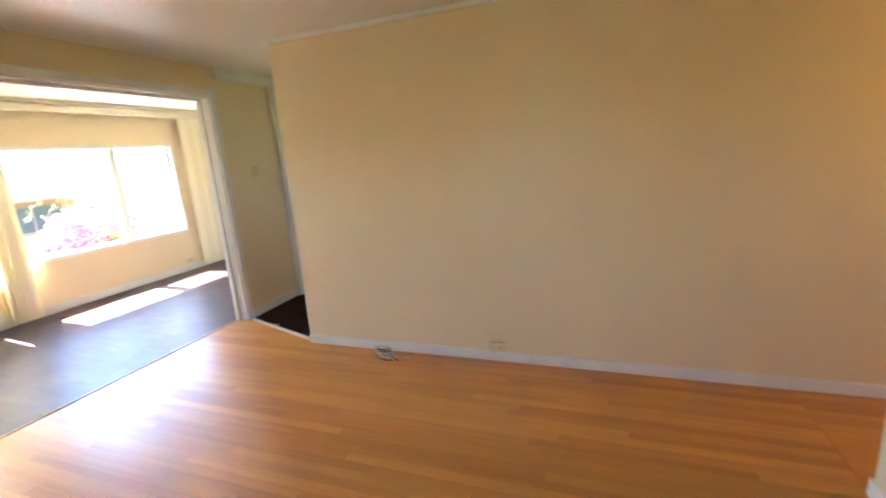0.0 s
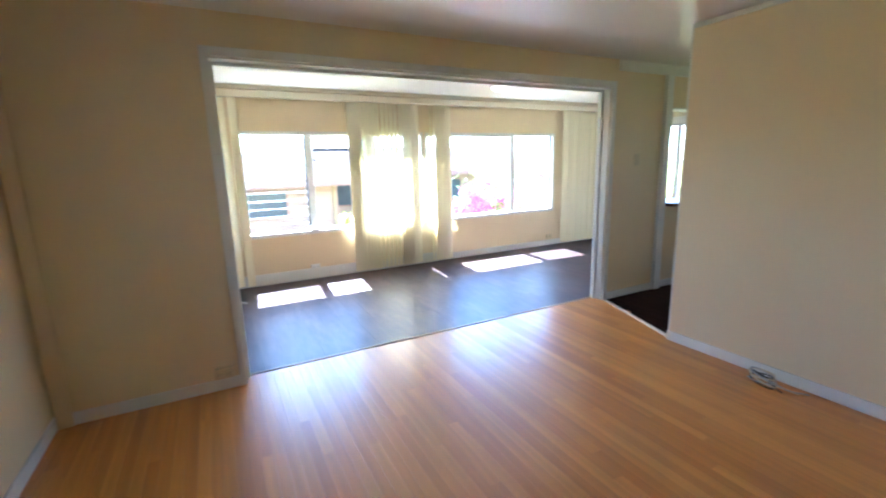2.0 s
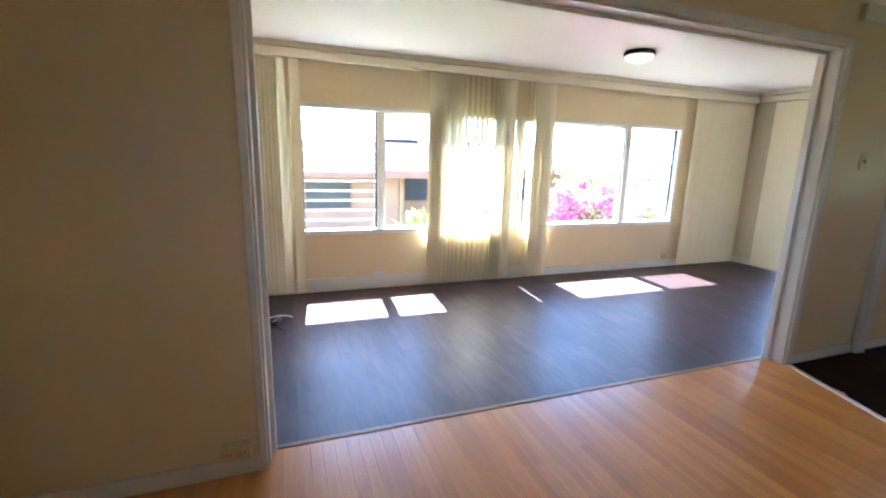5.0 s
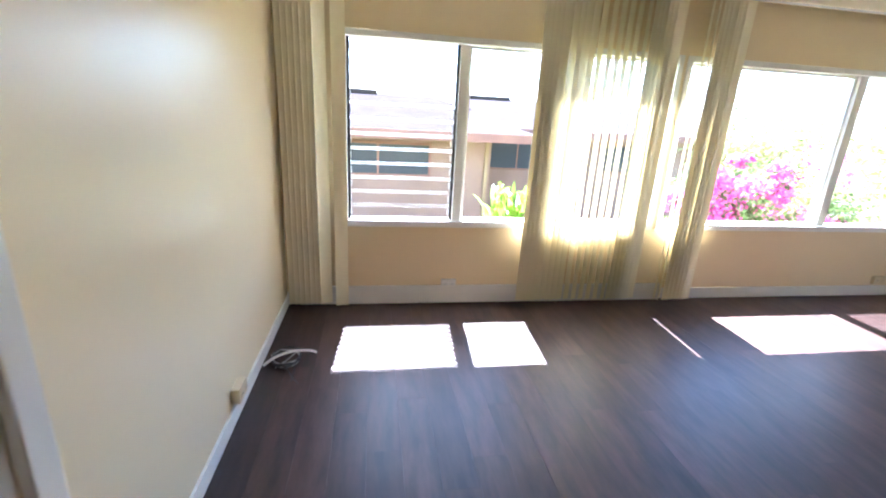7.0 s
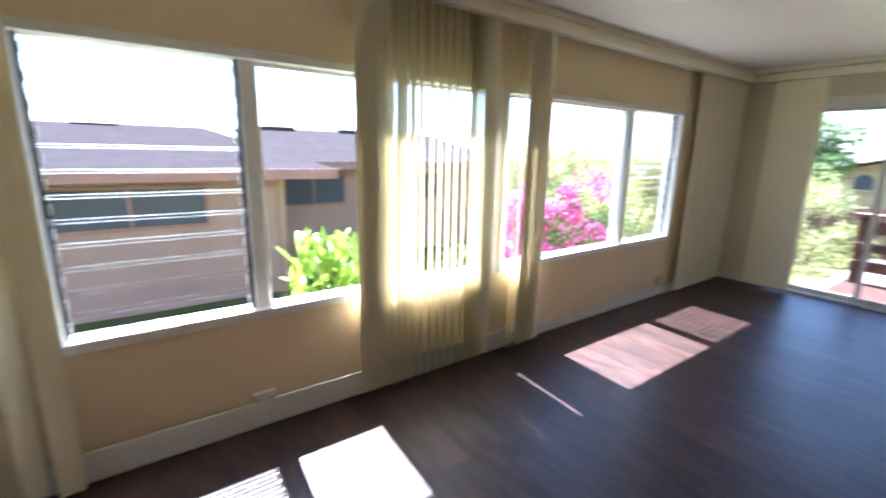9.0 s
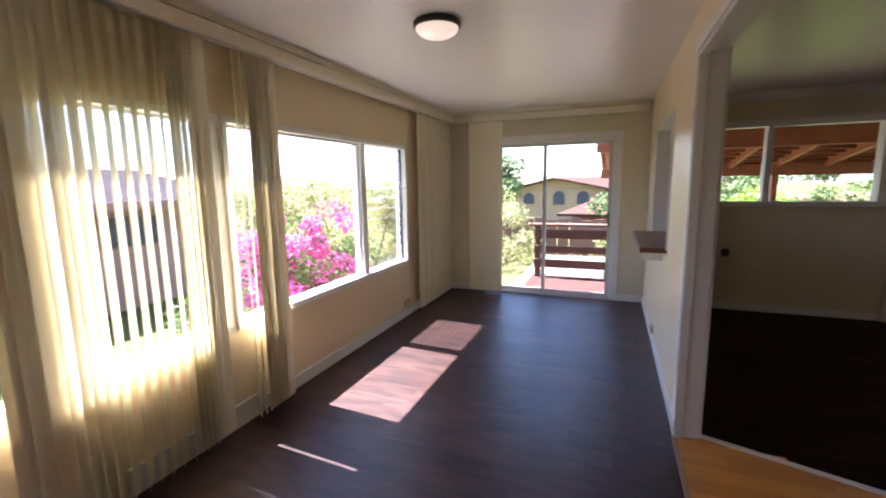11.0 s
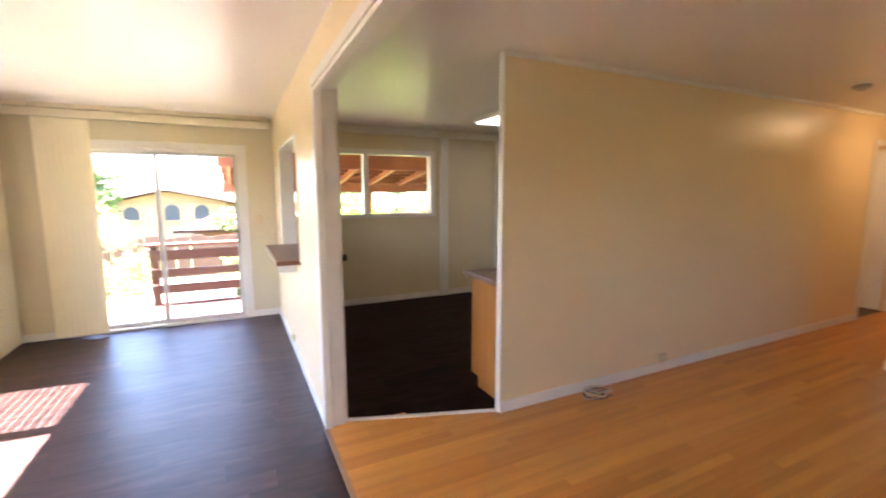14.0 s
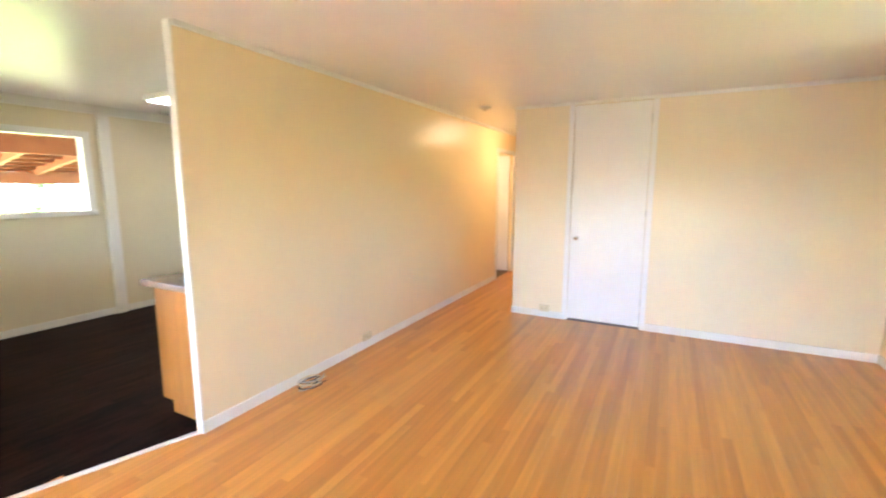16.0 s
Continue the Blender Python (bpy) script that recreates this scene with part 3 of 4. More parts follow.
def blind(label, slats, wall="west"):
    """slats: rows of (place along the wall, turn in degrees out of the wall's plane, distance from the wall)."""
    b = thing("vertical_blind", label, "blind", group="vertical blinds")
    for s, turn, off in slats:
        ob = new("slat", SLAT_ME)
        ob.parent = b
        turn += rnd.uniform(-3, 3)
        if wall == "west":
            ob.matrix_local = pose(WX + off + rnd.uniform(-0.003, 0.003), s, 0.028 + rnd.uniform(-0.004, 0.004), rnd.uniform(-0.12, 0.12), rnd.uniform(-0.12, 0.12), 90 + turn)
        else:
            ob.matrix_local = pose(s, GY - off, 0.028, 0, rnd.uniform(-0.1, 0.1), turn)
    return b


def run(a, b, step, turn, off=0.075):
    n = int(round((b - a) / step)) + 1
    return [(a + (b - a) * i / max(1, n - 1), turn, off) for i in range(n)]


blind("cream vertical blind slats stacked beside the window corner", run(-0.03, 0.19, 0.035, 28, 0.072) + [(0.305, 4, 0.11)])
blind("cream vertical blind, half open, glowing before the window", run(1.67, 1.80, 0.032, 16) + run(1.85, 1.99, 0.047, 36) + run(2.05, 2.365, 0.0605, 41) + run(2.415, 2.525, 0.037, 38) + [(2.575, 12, 0.066), (2.612, 12, 0.062)])
# the two slats at 46 degrees are added to stop sun through the gap
blind("narrow bunch of cream vertical blind slats, two added to block sun", [(2.832, 46, 0.08), (2.876, 46, 0.08)] + run(2.925, 3.105, 0.036, 16, 0.095))
blind("closed cream vertical blind slats beside the room corner", run(5.345, 6.35, 0.066, 4, 0.085))
blind("cream vertical blind slats drawn beside the glass door", run(-5.22, -4.86, 0.055, 8, 0.085), "north")

val = thing("valance", "long cream painted valance board over the blinds", "valance")
part("fascia", boxes((WX + 0.125, WX + 0.143, -0.10, GY - 0.143, 2.262, 2.338), bevel=0.002), VALANCE, val)
part("top_board", boxes((WX, WX + 0.125, -0.10, GY, 2.322, 2.338)), VALANCE, val)
part("headrail", boxes((WX + 0.055, WX + 0.095, -0.08, GY - 0.13, 2.268, 2.300), bevel=0.002), ALU, val, "aluminium blind track")
part("moulding", boxes((WX + 0.09, WX + 0.120, -0.10, 2.95, 2.354, 2.399), (WX + 0.09, WX + 0.120, 2.954, GY - 0.120, 2.354, 2.399), bevel=0.002), VALANCE, val)
val2 = thing("valance", "cream painted valance board over the glass door", "valance")
part("fascia", boxes((WX + 0.125, -3.12, GY - 0.143, GY - 0.125, 2.262, 2.338), bevel=0.002), VALANCE, val2)
part("top_board", boxes((WX + 0.125, -3.12, GY - 0.125, GY, 2.322, 2.338)), VALANCE, val2)
part("moulding", boxes((WX + 0.122, -3.12, GY - 0.120, GY - 0.09, 2.354, 2.399), bevel=0.002), VALANCE, val2)
part("headrail", boxes((WX + 0.13, -3.14, GY - 0.095, GY - 0.055, 2.268, 2.300), bevel=0.002), ALU, val2, "aluminium blind track")


# ---- lamps ----
def flush_lamp(x, y, glow, label, r=0.124):
    lamp = thing("ceiling_lamp", label, "ceiling lamp", (x, y, H))
    bm = bmesh.new()
    lathe(bm, [(r, 0), (r + 0.012, -0.012), (r + 0.012, -0.035), (r - 0.004, -0.042), (r - 0.006, -0.03)], 0, 0, 40)
    part("rim", bm, DARKMETAL, lamp, "dark bronze rim", True)
    bm = bmesh.new()
    lathe(bm, [(r * math.cos(a) if a < 1.55 else 0.004, -0.036 - 0.062 * math.sin(a)) for a in [i * math.pi / 2 / 8 for i in range(9)]], 0, 0, 40)
    part("bowl", bm, glow, lamp, "lit frosted glass bowl", True)
    return lamp


flush_lamp(-4.44, 3.28, LAMP_GLOW, "lit flush ceiling lamp, frosted bowl in bronze rim")
flush_lamp(2.75, 2.47, HALL_GLOW, "lit warm flush lamp on the hallway ceiling", 0.12)
flush_lamp(3.15, 4.0, HALL_GLOW, "lit warm flush lamp in the room off the hallway", 0.12)
kl = thing("ceiling_light", "lit fluorescent panel light on the kitchen ceiling", "ceiling light", (0, 0, H))
part("frame", boxes((-0.90, 0.32, 4.80, 5.42, -0.055, 0.0), bevel=0.006), WHITE, kl)
part("diffuser", boxes((-0.875, 0.295, 4.825, 5.395, -0.068, -0.0552), bevel=0.003), PANEL_GLOW, kl, "lit prismatic diffuser")
smoke = thing("smoke_detector", "small round white smoke detector on the ceiling", "smoke detector", (1.25, 2.66, H))
bm = bmesh.new()
lathe(bm, [(0.062, 0), (0.064, -0.012), (0.055, -0.03), (0.035, -0.036)], 0, 0, 28)
part("body", bm, WHITEPLASTIC, smoke, "", True)
bm = bmesh.new()
lathe(bm, [(0.030, -0.0365), (0.026, -0.042)], 0, 0, 24)
part("vent", bm, ALU, smoke, "", True)


# ---- outlets, switches, cables ----
def outlet(place, turn, mat, label, name="wall_outlet", w=0.115, h=0.072, depth=0.028, box=True):
    o = thing(name, label, "outlet" if name == "wall_outlet" else "switch", group="outlets" if name == "wall_outlet" else "")
    o.matrix_world = pose(*place, 0, 0, turn)
    part("plate", boxes((-w / 2, w / 2, -depth, 0, -h / 2, h / 2), bevel=0.004), mat, o)
    if name == "wall_outlet":
        for sx in (-0.028, 0.028):
            sock = part("socket", boxes((sx - 0.016, sx + 0.016, -depth - 0.004, -depth + 0.001, -0.018, 0.018), bevel=0.003), mat, o)
            for k in (-0.007, 0.007):
                part("slot", boxes((sx + k - 0.0015, sx + k + 0.0015, -depth - 0.0046, -depth - 0.0038, -0.007, 0.007)), SLOT, sock)
    else:
        part("toggle", boxes((-0.006, 0.006, -depth - 0.014, -depth + 0.001, -0.011, 0.011), bevel=0.002), mat, o)
    return o


outlet((-0.33, LY, 0.115), 0, IVORY, "ivory surface-mounted outlet above the baseboard of the long wall")
outlet((WX, 1.10, 0.155), 90, WHITEPLASTIC, "white surface-mounted outlet under the window")
outlet((WX, 5.12, 0.15), 90, IVORY, "ivory surface-mounted outlet under the second window")
outlet((-4.34, -0.10, 0.135), 180, IVORY, "ivory surface-mounted outlet on the sunroom wall", depth=0.04)
outlet((1.43, 1.95, 0.105), -90, IVORY, "ivory surface-mounted outlet beside the closet door")
outlet((WOODX, -0.06, 0.125), 90, IVORY, "ivory surface-mounted outlet beside the wide opening", depth=0.04)
outlet((DX, 5.10, 0.135), -90, IVORY, "ivory surface-mounted outlet under the pass-through")
outlet((-0.28, GY, 0.12), 0, IVORY, "ivory surface-mounted outlet on the kitchen wall")
outlet((WOODX, 3.93, 1.45), 90, IVORY, "ivory light switch on the kitchen wall", "light_switch", 0.072, 0.115, 0.010)
outlet((-3.27, GY, 1.20), 0, IVORY, "ivory light switch beside the glass door", "light_switch", 0.072, 0.115, 0.012)
outlet((0.07, GY - 0.0, 1.36), 0, IVORY, "ivory light switch beside the kitchen door", "light_switch", 0.072, 0.115, 0.012)
ph = thing("telephone_jack_box", "small white box on the end of the long wall", "wall box")
part("body", boxes((-1.93, -1.83, LY + 0.05, LY + 0.105, 1.14, 1.28), bevel=0.008), WHITEPLASTIC, ph)
part("cover", boxes((-1.92, -1.84, LY + 0.105, LY + 0.112, 1.15, 1.27), bevel=0.003), WHITEPLASTIC, ph)


def coil(place, mats, label, loops, r, seed, height=0.05, squash=0.6):
    rng = random.Random(seed)
    c = thing("cable", label, "cable", place)
    for k, mat in enumerate(mats):
        pts = []
        tilt = rng.uniform(-0.5, 0.5)
        for i in range(loops * 14 + 1):
            a = i / 14 * 2 * math.pi + k
            rr = r * (0.86 + 0.14 * rng.random() - 0.1 * (i % 28) / 28)
            x, y = rr * math.cos(a), rr * squash * math.sin(a)
            pts.append((x * math.cos(tilt) - y * math.sin(tilt) + rng.uniform(-0.008, 0.008), x * math.sin(tilt) + y * math.cos(tilt), 0.006 + 0.5 * height * (1 + math.sin(a * 0.5 + k)) * rng.uniform(0.9, 1.0)))
        pts += [(pts[-1][0] + 0.05 * j, pts[-1][1] + 0.03 * j * (1 - k), 0.006) for j in (1, 2, 3)]
        tube("wire", pts, 0.0042, mat, c)
    return c


coil((-1.19, 3.06, 0), [CABLEGREY, IVORY, CABLEDARK], "bundle of pale coiled cable on the oak floor", 3, 0.10, 3, 0.07, 0.45)
wc = coil((-4.81, 0.035, 0), [CABLEDARK, CABLEDARK, CABLEGREY], "loose coil of dark and white cable beside the wall", 2, 0.105, 5, 0.025, 0.85)
tube("wire", [(0.10, -0.10, 0.03), (0.05, -0.07, 0.045), (0.0, 0.0, 0.05), (-0.03, 0.07, 0.045), (-0.05, 0.14, 0.03), (-0.06, 0.16, 0.008)], 0.0075, CABLEWHITE, wc, "white cable")


outlet((-2.25, GY, 0.66), 0, SLOT, "small dark outlet on the kitchen wall", "wall_outlet", 0.07, 0.09, 0.012)
vent = thing("wall_vent", "dark louvred vent above the kitchen door", "vent")
part("frame", boxes((0.42, 0.80, GY - 0.035, GY, 2.14, 2.29), bevel=0.004), DARKMETAL, vent)
for k in range(4):
    part("slat", boxes((0.44, 0.78, GY - 0.042, GY - 0.035, 2.16 + 0.032 * k, 2.175 + 0.032 * k)), SLOT, vent)


# ---- kitchen base cabinets ----
cab = thing("base_cabinet", "orange-brown wooden base cabinet at the kitchen entrance", "cabinet")
part("body", boxes((-1.90, -0.9, LY + 0.052, 3.68, 0.10, 0.868), (-1.88, -0.9, LY + 0.052, 3.61, 0.0, 0.10), bevel=0.002), CABINET, cab)
for k in range(2):
    d = part("door", boxes((-1.885 + 0.48 * k, -1.885 + 0.48 * k + 0.47, 3.68, 3.698, 0.13, 0.70), bevel=0.003), CABINET, cab)
    part("handle", boxes((-1.53 + 0.12 * k, -1.47 + 0.12 * k, 3.698, 3.715, 0.62, 0.63), bevel=0.002), CHROME, d)
    dr = part("drawer", boxes((-1.885 + 0.48 * k, -1.885 + 0.48 * k + 0.47, 3.68, 3.698, 0.72, 0.85), bevel=0.003), CABINET, cab)
cab2 = thing("base_cabinet", "orange-brown wooden base cabinet along the kitchen wall", "cabinet")
part("body", boxes((-0.895, 1.45, LY + 0.052, 3.68, 0.10, 0.868), (-0.895, 1.45, LY + 0.052, 3.61, 0.0, 0.10), bevel=0.002), CABINET, cab2)
for k in range(5):
    part("door", boxes((-0.88 + 0.46 * k, -0.88 + 0.46 * k + 0.45, 3.68, 3.698, 0.13, 0.85), bevel=0.003), CABINET, cab2)
wt = thing("worktop", "brown laminate worktop on the kitchen cabinets", "worktop")
part("top", boxes((-1.943, 1.49, LY + 0.052, 3.75, 0.87, 0.91), bevel=0.004), COUNTER, wt)
part("upstand", boxes((-1.943, 1.49, LY + 0.052, LY + 0.07, 0.91, 1.0), bevel=0.003), COUNTER, wt)


# ---- outdoors ----
ground_bm = bmesh.new()
NX = 60
vs = {}
for i in range(NX + 1):
    for j in range(NX + 1):
        u, v = (i / NX * 2 - 1), (j / NX * 2 - 1)
        x, y = -3 + 320 * u * abs(u) ** 1.6, 3 + 320 * v * abs(v) ** 1.6
        z = -0.75 - 0.5 * min(1, max(0, (-6 - x) / 3)) - 0.6 * min(1, max(0, (y - 9) / 8)) + 0.05 * noise.noise((x * 0.5, y * 0.5, 0))
        vs[i, j] = ground_bm.verts.new((x, y, z))
for i in range(NX):
    for j in range(NX):
        ground_bm.faces.new((vs[i, j], vs[i + 1, j], vs[i + 1, j + 1], vs[i, j + 1]))
structure("ground", ground_bm, GRASS, "dry green lawn and earth round the house", "ground")
structure("house_footing", boxes((WX - 0.12, 4.7, SY - 0.12, GY + 0.12, -1.6, -0.16)), STUCCO, "plain footing wall below the house", "wall")


def leaves(count, inside, size, seed, long=1.6, droop=0.3):
    """Many small folded leaves, strewn by the function inside(rng), which gives a place."""
    rng = random.Random(seed)
    verts, faces = [], []
    for _ in range(count):
        c = Vector(inside(rng))
        d = Vector((rng.gauss(0, 1), rng.gauss(0, 1), rng.gauss(0, 0.7) - droop)).normalized()
        s = d.cross(Vector((rng.gauss(0, 1), rng.gauss(0, 1), rng.gauss(0, 1)))).normalized()
        n = d.cross(s)
        l = size * rng.uniform(0.6, 1.3)
        w = l / long / 2
        b = len(verts)
        verts += [c, c + d * l * 0.45 + s * w + n * w * 0.3, c + d * l, c + d * l * 0.45 - s * w + n * w * 0.3]
        faces += [(b, b + 1, b + 2), (b, b + 2, b + 3)]
    me = bpy.data.meshes.new("leaves")
    me.from_pydata([tuple(v) for v in verts], [], faces)
    return me


def clumps(centres, spread, flat=0.8):
    def inside(rng):
        c, r = rng.choice(centres)
        v = Vector((rng.gauss(0, 1), rng.gauss(0, 1), rng.gauss(0, 1))).normalized() * r * rng.uniform(0.55, 1.0) * spread
        return (c[0] + v.x, c[1] + v.y, c[2] + v.z * flat)
    return inside


def limb(bm, a, b, r0, r1, n=7):
    a, b = Vector(a), Vector(b)
    d = (b - a).normalized()
    s = d.orthogonal().normalized()
    t = d.cross(s)
    rings = [[bm.verts.new(p + (s * math.cos(2 * math.pi * i / n) + t * math.sin(2 * math.pi * i / n)) * r) for i in range(n)] for p, r in ((a, r0), (a.lerp(b, 0.5) + s * r0 * 0.6, (r0 + r1) / 2), (b, r1))]
    for p, q in zip(rings, rings[1:]):
        for i in range(n):
            bm.faces.new((p[i], p[(i + 1) % n], q[(i + 1) % n], q[i]))


def shrub(name, label, base, centres, count, size, mat, seed, flowers=None, category="shrub"):
    s = thing(name, label, category)
    rng = random.Random(seed)
    bm = bmesh.new()
    for k, (c, r) in enumerate(centres[:14]):
        limb(bm, (base[0] + rng.uniform(-0.15, 0.15), base[1] + rng.uniform(-0.3, 0.3), base[2]), c, 0.03, 0.008)
    part("trunk", bm, BARK, s, "", True)
    me = leaves(count, clumps(centres, 1.0), size, seed)
    me.materials.append(mat)
    ob = new("crown", me)
    ob.parent = s
    ob["kind"] = "stuff"
    if flowers:
        fc, fcount, fsize, fmat = flowers
        me = leaves(fcount, clumps(fc, 1.0), fsize, seed + 1, 1.15)
        me.materials.append(fmat)
        ob = new("blossom", me)
        ob.parent = s
        ob["kind"] = "stuff"
        ob["label"] = "magenta flowers"
    return s


def cloud(n, box, r, seed):
    rng = random.Random(seed)
    return [((rng.uniform(*box[0]), rng.uniform(*box[1]), rng.uniform(*box[2])), rng.uniform(*r)) for _ in range(n)]


GZ = -1.2
shrub("bougainvillea", "bougainvillea bush covered in magenta flowers", (-7.6, 4.9, GZ), cloud(32, ((-8.2, -6.9), (4.35, 6.9), (-0.9, 0.95)), (0.22, 0.42), 2), 9000, 0.07, LEAF_DARK, 3,
      (cloud(40, ((-7.6, -6.6), (4.3, 6.4), (-0.15, 1.15)), (0.10, 0.30), 9), 8200, 0.05, PETAL))
shrub("hedge", "tall uneven green and yellow hedge outside the window", (-8.2, 8.0, GZ), cloud(44, ((-9.4, -7.4), (5.4, 11.0), (-0.8, 1.35)), (0.3, 0.6), 4), 46000, 0.055, LEAF_DRY, 5, None, "hedge")
shrub("hedge", "dry tangled hedge beside the garden", (-7.0, 15, -1.4), cloud(36, ((-9.4, -6.2), (9.5, 20.0), (-1.2, 0.55)), (0.4, 0.75), 14), 20000, 0.085, LEAF_DRY, 15, None, "hedge")
# a few long arching sprays above the bougainvillea
spr = thing("bougainvillea_sprays", "thin arching leafy sprays above the bush", "branches")
rng = random.Random(21)
for k in range(9):
    a = Vector((-7.4 + rng.uniform(-0.3, 0.3), 4.2 + 0.22 * k, 0.9))
    b = a + Vector((rng.uniform(-0.2, 0.3), rng.uniform(0.3, 0.9), rng.uniform(0.6, 1.1)))
    bm = bmesh.new()
    limb(bm, a, a.lerp(b, 0.6) + Vector((0, -0.06, 0.1)), 0.005, 0.004, 5)
    limb(bm, a.lerp(b, 0.6) + Vector((0, -0.06, 0.1)), b, 0.004, 0.002, 5)
    tw = part("twig", bm, BARK, spr)
    me = leaves(36, lambda r, a=a, b=b: tuple(a.lerp(b, r.random()) + Vector((r.uniform(-.03, .03), r.uniform(-.03, .03), r.uniform(0, .09)))), 0.055, 30 + k)
    me.materials.append(LEAF_DARK)
    ob = new("spray_leaves", me)
    ob.parent = tw
    ob["kind"] = "stuff"


def blade_plant(label, base, n, length, seed):
    """A clump of long broad arching leaves."""
    p = thing("broadleaf_plant", label, "plant")
    rng = random.Random(seed)
    for k in range(n):
        az = rng.uniform(0, 2 * math.pi)
        lean = rng.uniform(0.15, 0.9)
        l = length * rng.uniform(0.6, 1.05)
        w = rng.uniform(0.025, 0.045)
        start = Vector(base) + Vector((rng.uniform(-0.3, 0.3), rng.uniform(-0.4, 0.4), rng.uniform(0.0, 1.05)))
        out = Vector((math.cos(az), math.sin(az), 0))
        side = Vector((-math.sin(az), math.cos(az), 0))
        bm = bmesh.new()
        prev = None
        for i in range(8):
            t = i / 7
            c = start + out * l * lean * t + Vector((0, 0, l * (t * (1 - 0.3 * lean) - lean * 0.45 * t * t)))
            ww = w * math.sin(math.pi * min(0.98, 0.08 + 0.9 * t)) ** 0.8
            row = [bm.verts.new(c - side * ww + Vector((0, 0, ww * 0.35))), bm.verts.new(c), bm.verts.new(c + side * ww + Vector((0, 0, ww * 0.35)))]
            if prev:
                for j in (0, 1):
                    bm.faces.new((prev[j], prev[j + 1], row[j + 1], row[j]))
            prev = row
        part("leaf", bm, LEAF_LIME, p, "", True)
    bm = bmesh.new()
    for k in range(7):
        limb(bm, (base[0] + rng.uniform(-0.2, 0.2), base[1] + rng.uniform(-0.3, 0.3), base[2] - 0.6), (base[0] + rng.uniform(-0.25, 0.25), base[1] + rng.uniform(-0.35, 0.35), base[2] + 1.2), 0.02, 0.012)
    part("stem", bm, LEAF_DARK, p)
    return p


blade_plant("lush lime-green broadleaf plant by the neighbour's wall", (-8.2, 2.45, -0.75), 190, 0.5, 41)


# neighbour's house to the west
def sloped(bm, a, b, c, d, t=0.1):
    """A roof panel from four corners, with thickness below."""
    top = [bm.verts.new(p) for p in (a, b, c, d)]
    bot = [bm.verts.new((p[0], p[1], p[2] - t)) for p in (a, b, c, d)]
    bm.faces.new(top)
    bm.faces.new(bot[::-1])
    for i in range(4):
        bm.faces.new((top[i], bot[i], bot[(i + 1) % 4], top[(i + 1) % 4]))


def flat_window(parent, axis, face, a0, a1, z0, z1, out=1):
    w = part("window", boxes((face - 0.02, face + 0.05 * out, a0, a1, z0, z1) if axis == "x" else (a0, a1, face - 0.05, face + 0.02, z0, z1)), FASCIA, parent, "dark framed window")
    m = (a0 + a1) / 2
    for s, e in ((a0 + 0.05, m - 0.02), (m + 0.02, a1 - 0.05)):
        part("pane", boxes((face + 0.05, face + 0.056, s, e, z0 + 0.05, z1 - 0.05) if axis == "x" else (s, e, face - 0.056, face - 0.05, z0 + 0.05, z1 - 0.05)), DARKPANE, w)


nh = thing("house", "tan stucco neighbour's house with a grey-brown roof", "house")
part("wall", boxes((-19.0, -11.7, -9.0, 3.0, -1.8, 1.12)), STUCCO, nh)
part("wall", boxes((-19.0, -13.6, 3.0, 9.5, -1.8, 1.17)), STUCCO, nh)
bm = bmesh.new()
sloped(bm, (-11.0, -9.6, 1.12), (-11.0, 3.75, 1.12), (-15.3, 2.2, 1.92), (-15.3, -9.6, 1.92))
sloped(bm, (-15.3, -9.6, 1.92), (-15.3, 2.2, 1.92), (-19.6, 3.75, 1.12), (-19.6, -9.6, 1.12))
sloped(bm, (-11.0, 3.75, 1.12), (-19.6, 3.75, 1.12), (-15.31, 2.2, 1.92), (-15.29, 2.2, 1.92))
part("roof", bm, ROOF_M, nh)
bm = bmesh.new()
sloped(bm, (-12.9, 3.2, 1.20), (-12.9, 10.0, 1.20), (-17.2, 10.0, 2.05), (-17.2, 3.2, 2.05))
part("roof", bm, ROOF_M, nh)
part("fascia", boxes((-11.02, -10.98, -9.6, 3.75, 0.95, 1.125)), FASCIA, nh)
part("fascia", boxes((-12.92, -12.88, 3.76, 10.0, 1.03, 1.205)), FASCIA, nh)
part("fascia", boxes((-12.88, -11.02, 3.75, 3.79, 0.95, 1.125)), FASCIA, nh)
for y0, y1 in ((-5.6, -4.0), (-0.5, 1.7)):
    flat_window(nh, "x", -11.7, y0, y1, 0.15, 0.85)
flat_window(nh, "x", -13.6, 3.4, 5.0, 0.15, 0.90)
flat_window(nh, "x", -13.6, 6.6, 8.0, 0.15, 0.90)
for x, y0, y1, z in ((-15.3, -4.2, -3.2, 1.90), (-15.3, -0.2, 0.6, 1.90), (-17.1, 3.5, 4.9, 2.0), (-17.1, 6.3, 7.5, 2.0)):
    part("roof_vent", boxes((x - 0.2, x + 0.2, y0, y1, z - 0.02, z + 0.11), bevel=0.02), DARKMETAL, nh, "low dark ridge vent")
part("downpipe", boxes((-11.70, -11.63, 2.86, 2.93, -1.6, 0.95)), STUCCO_PALE, nh)

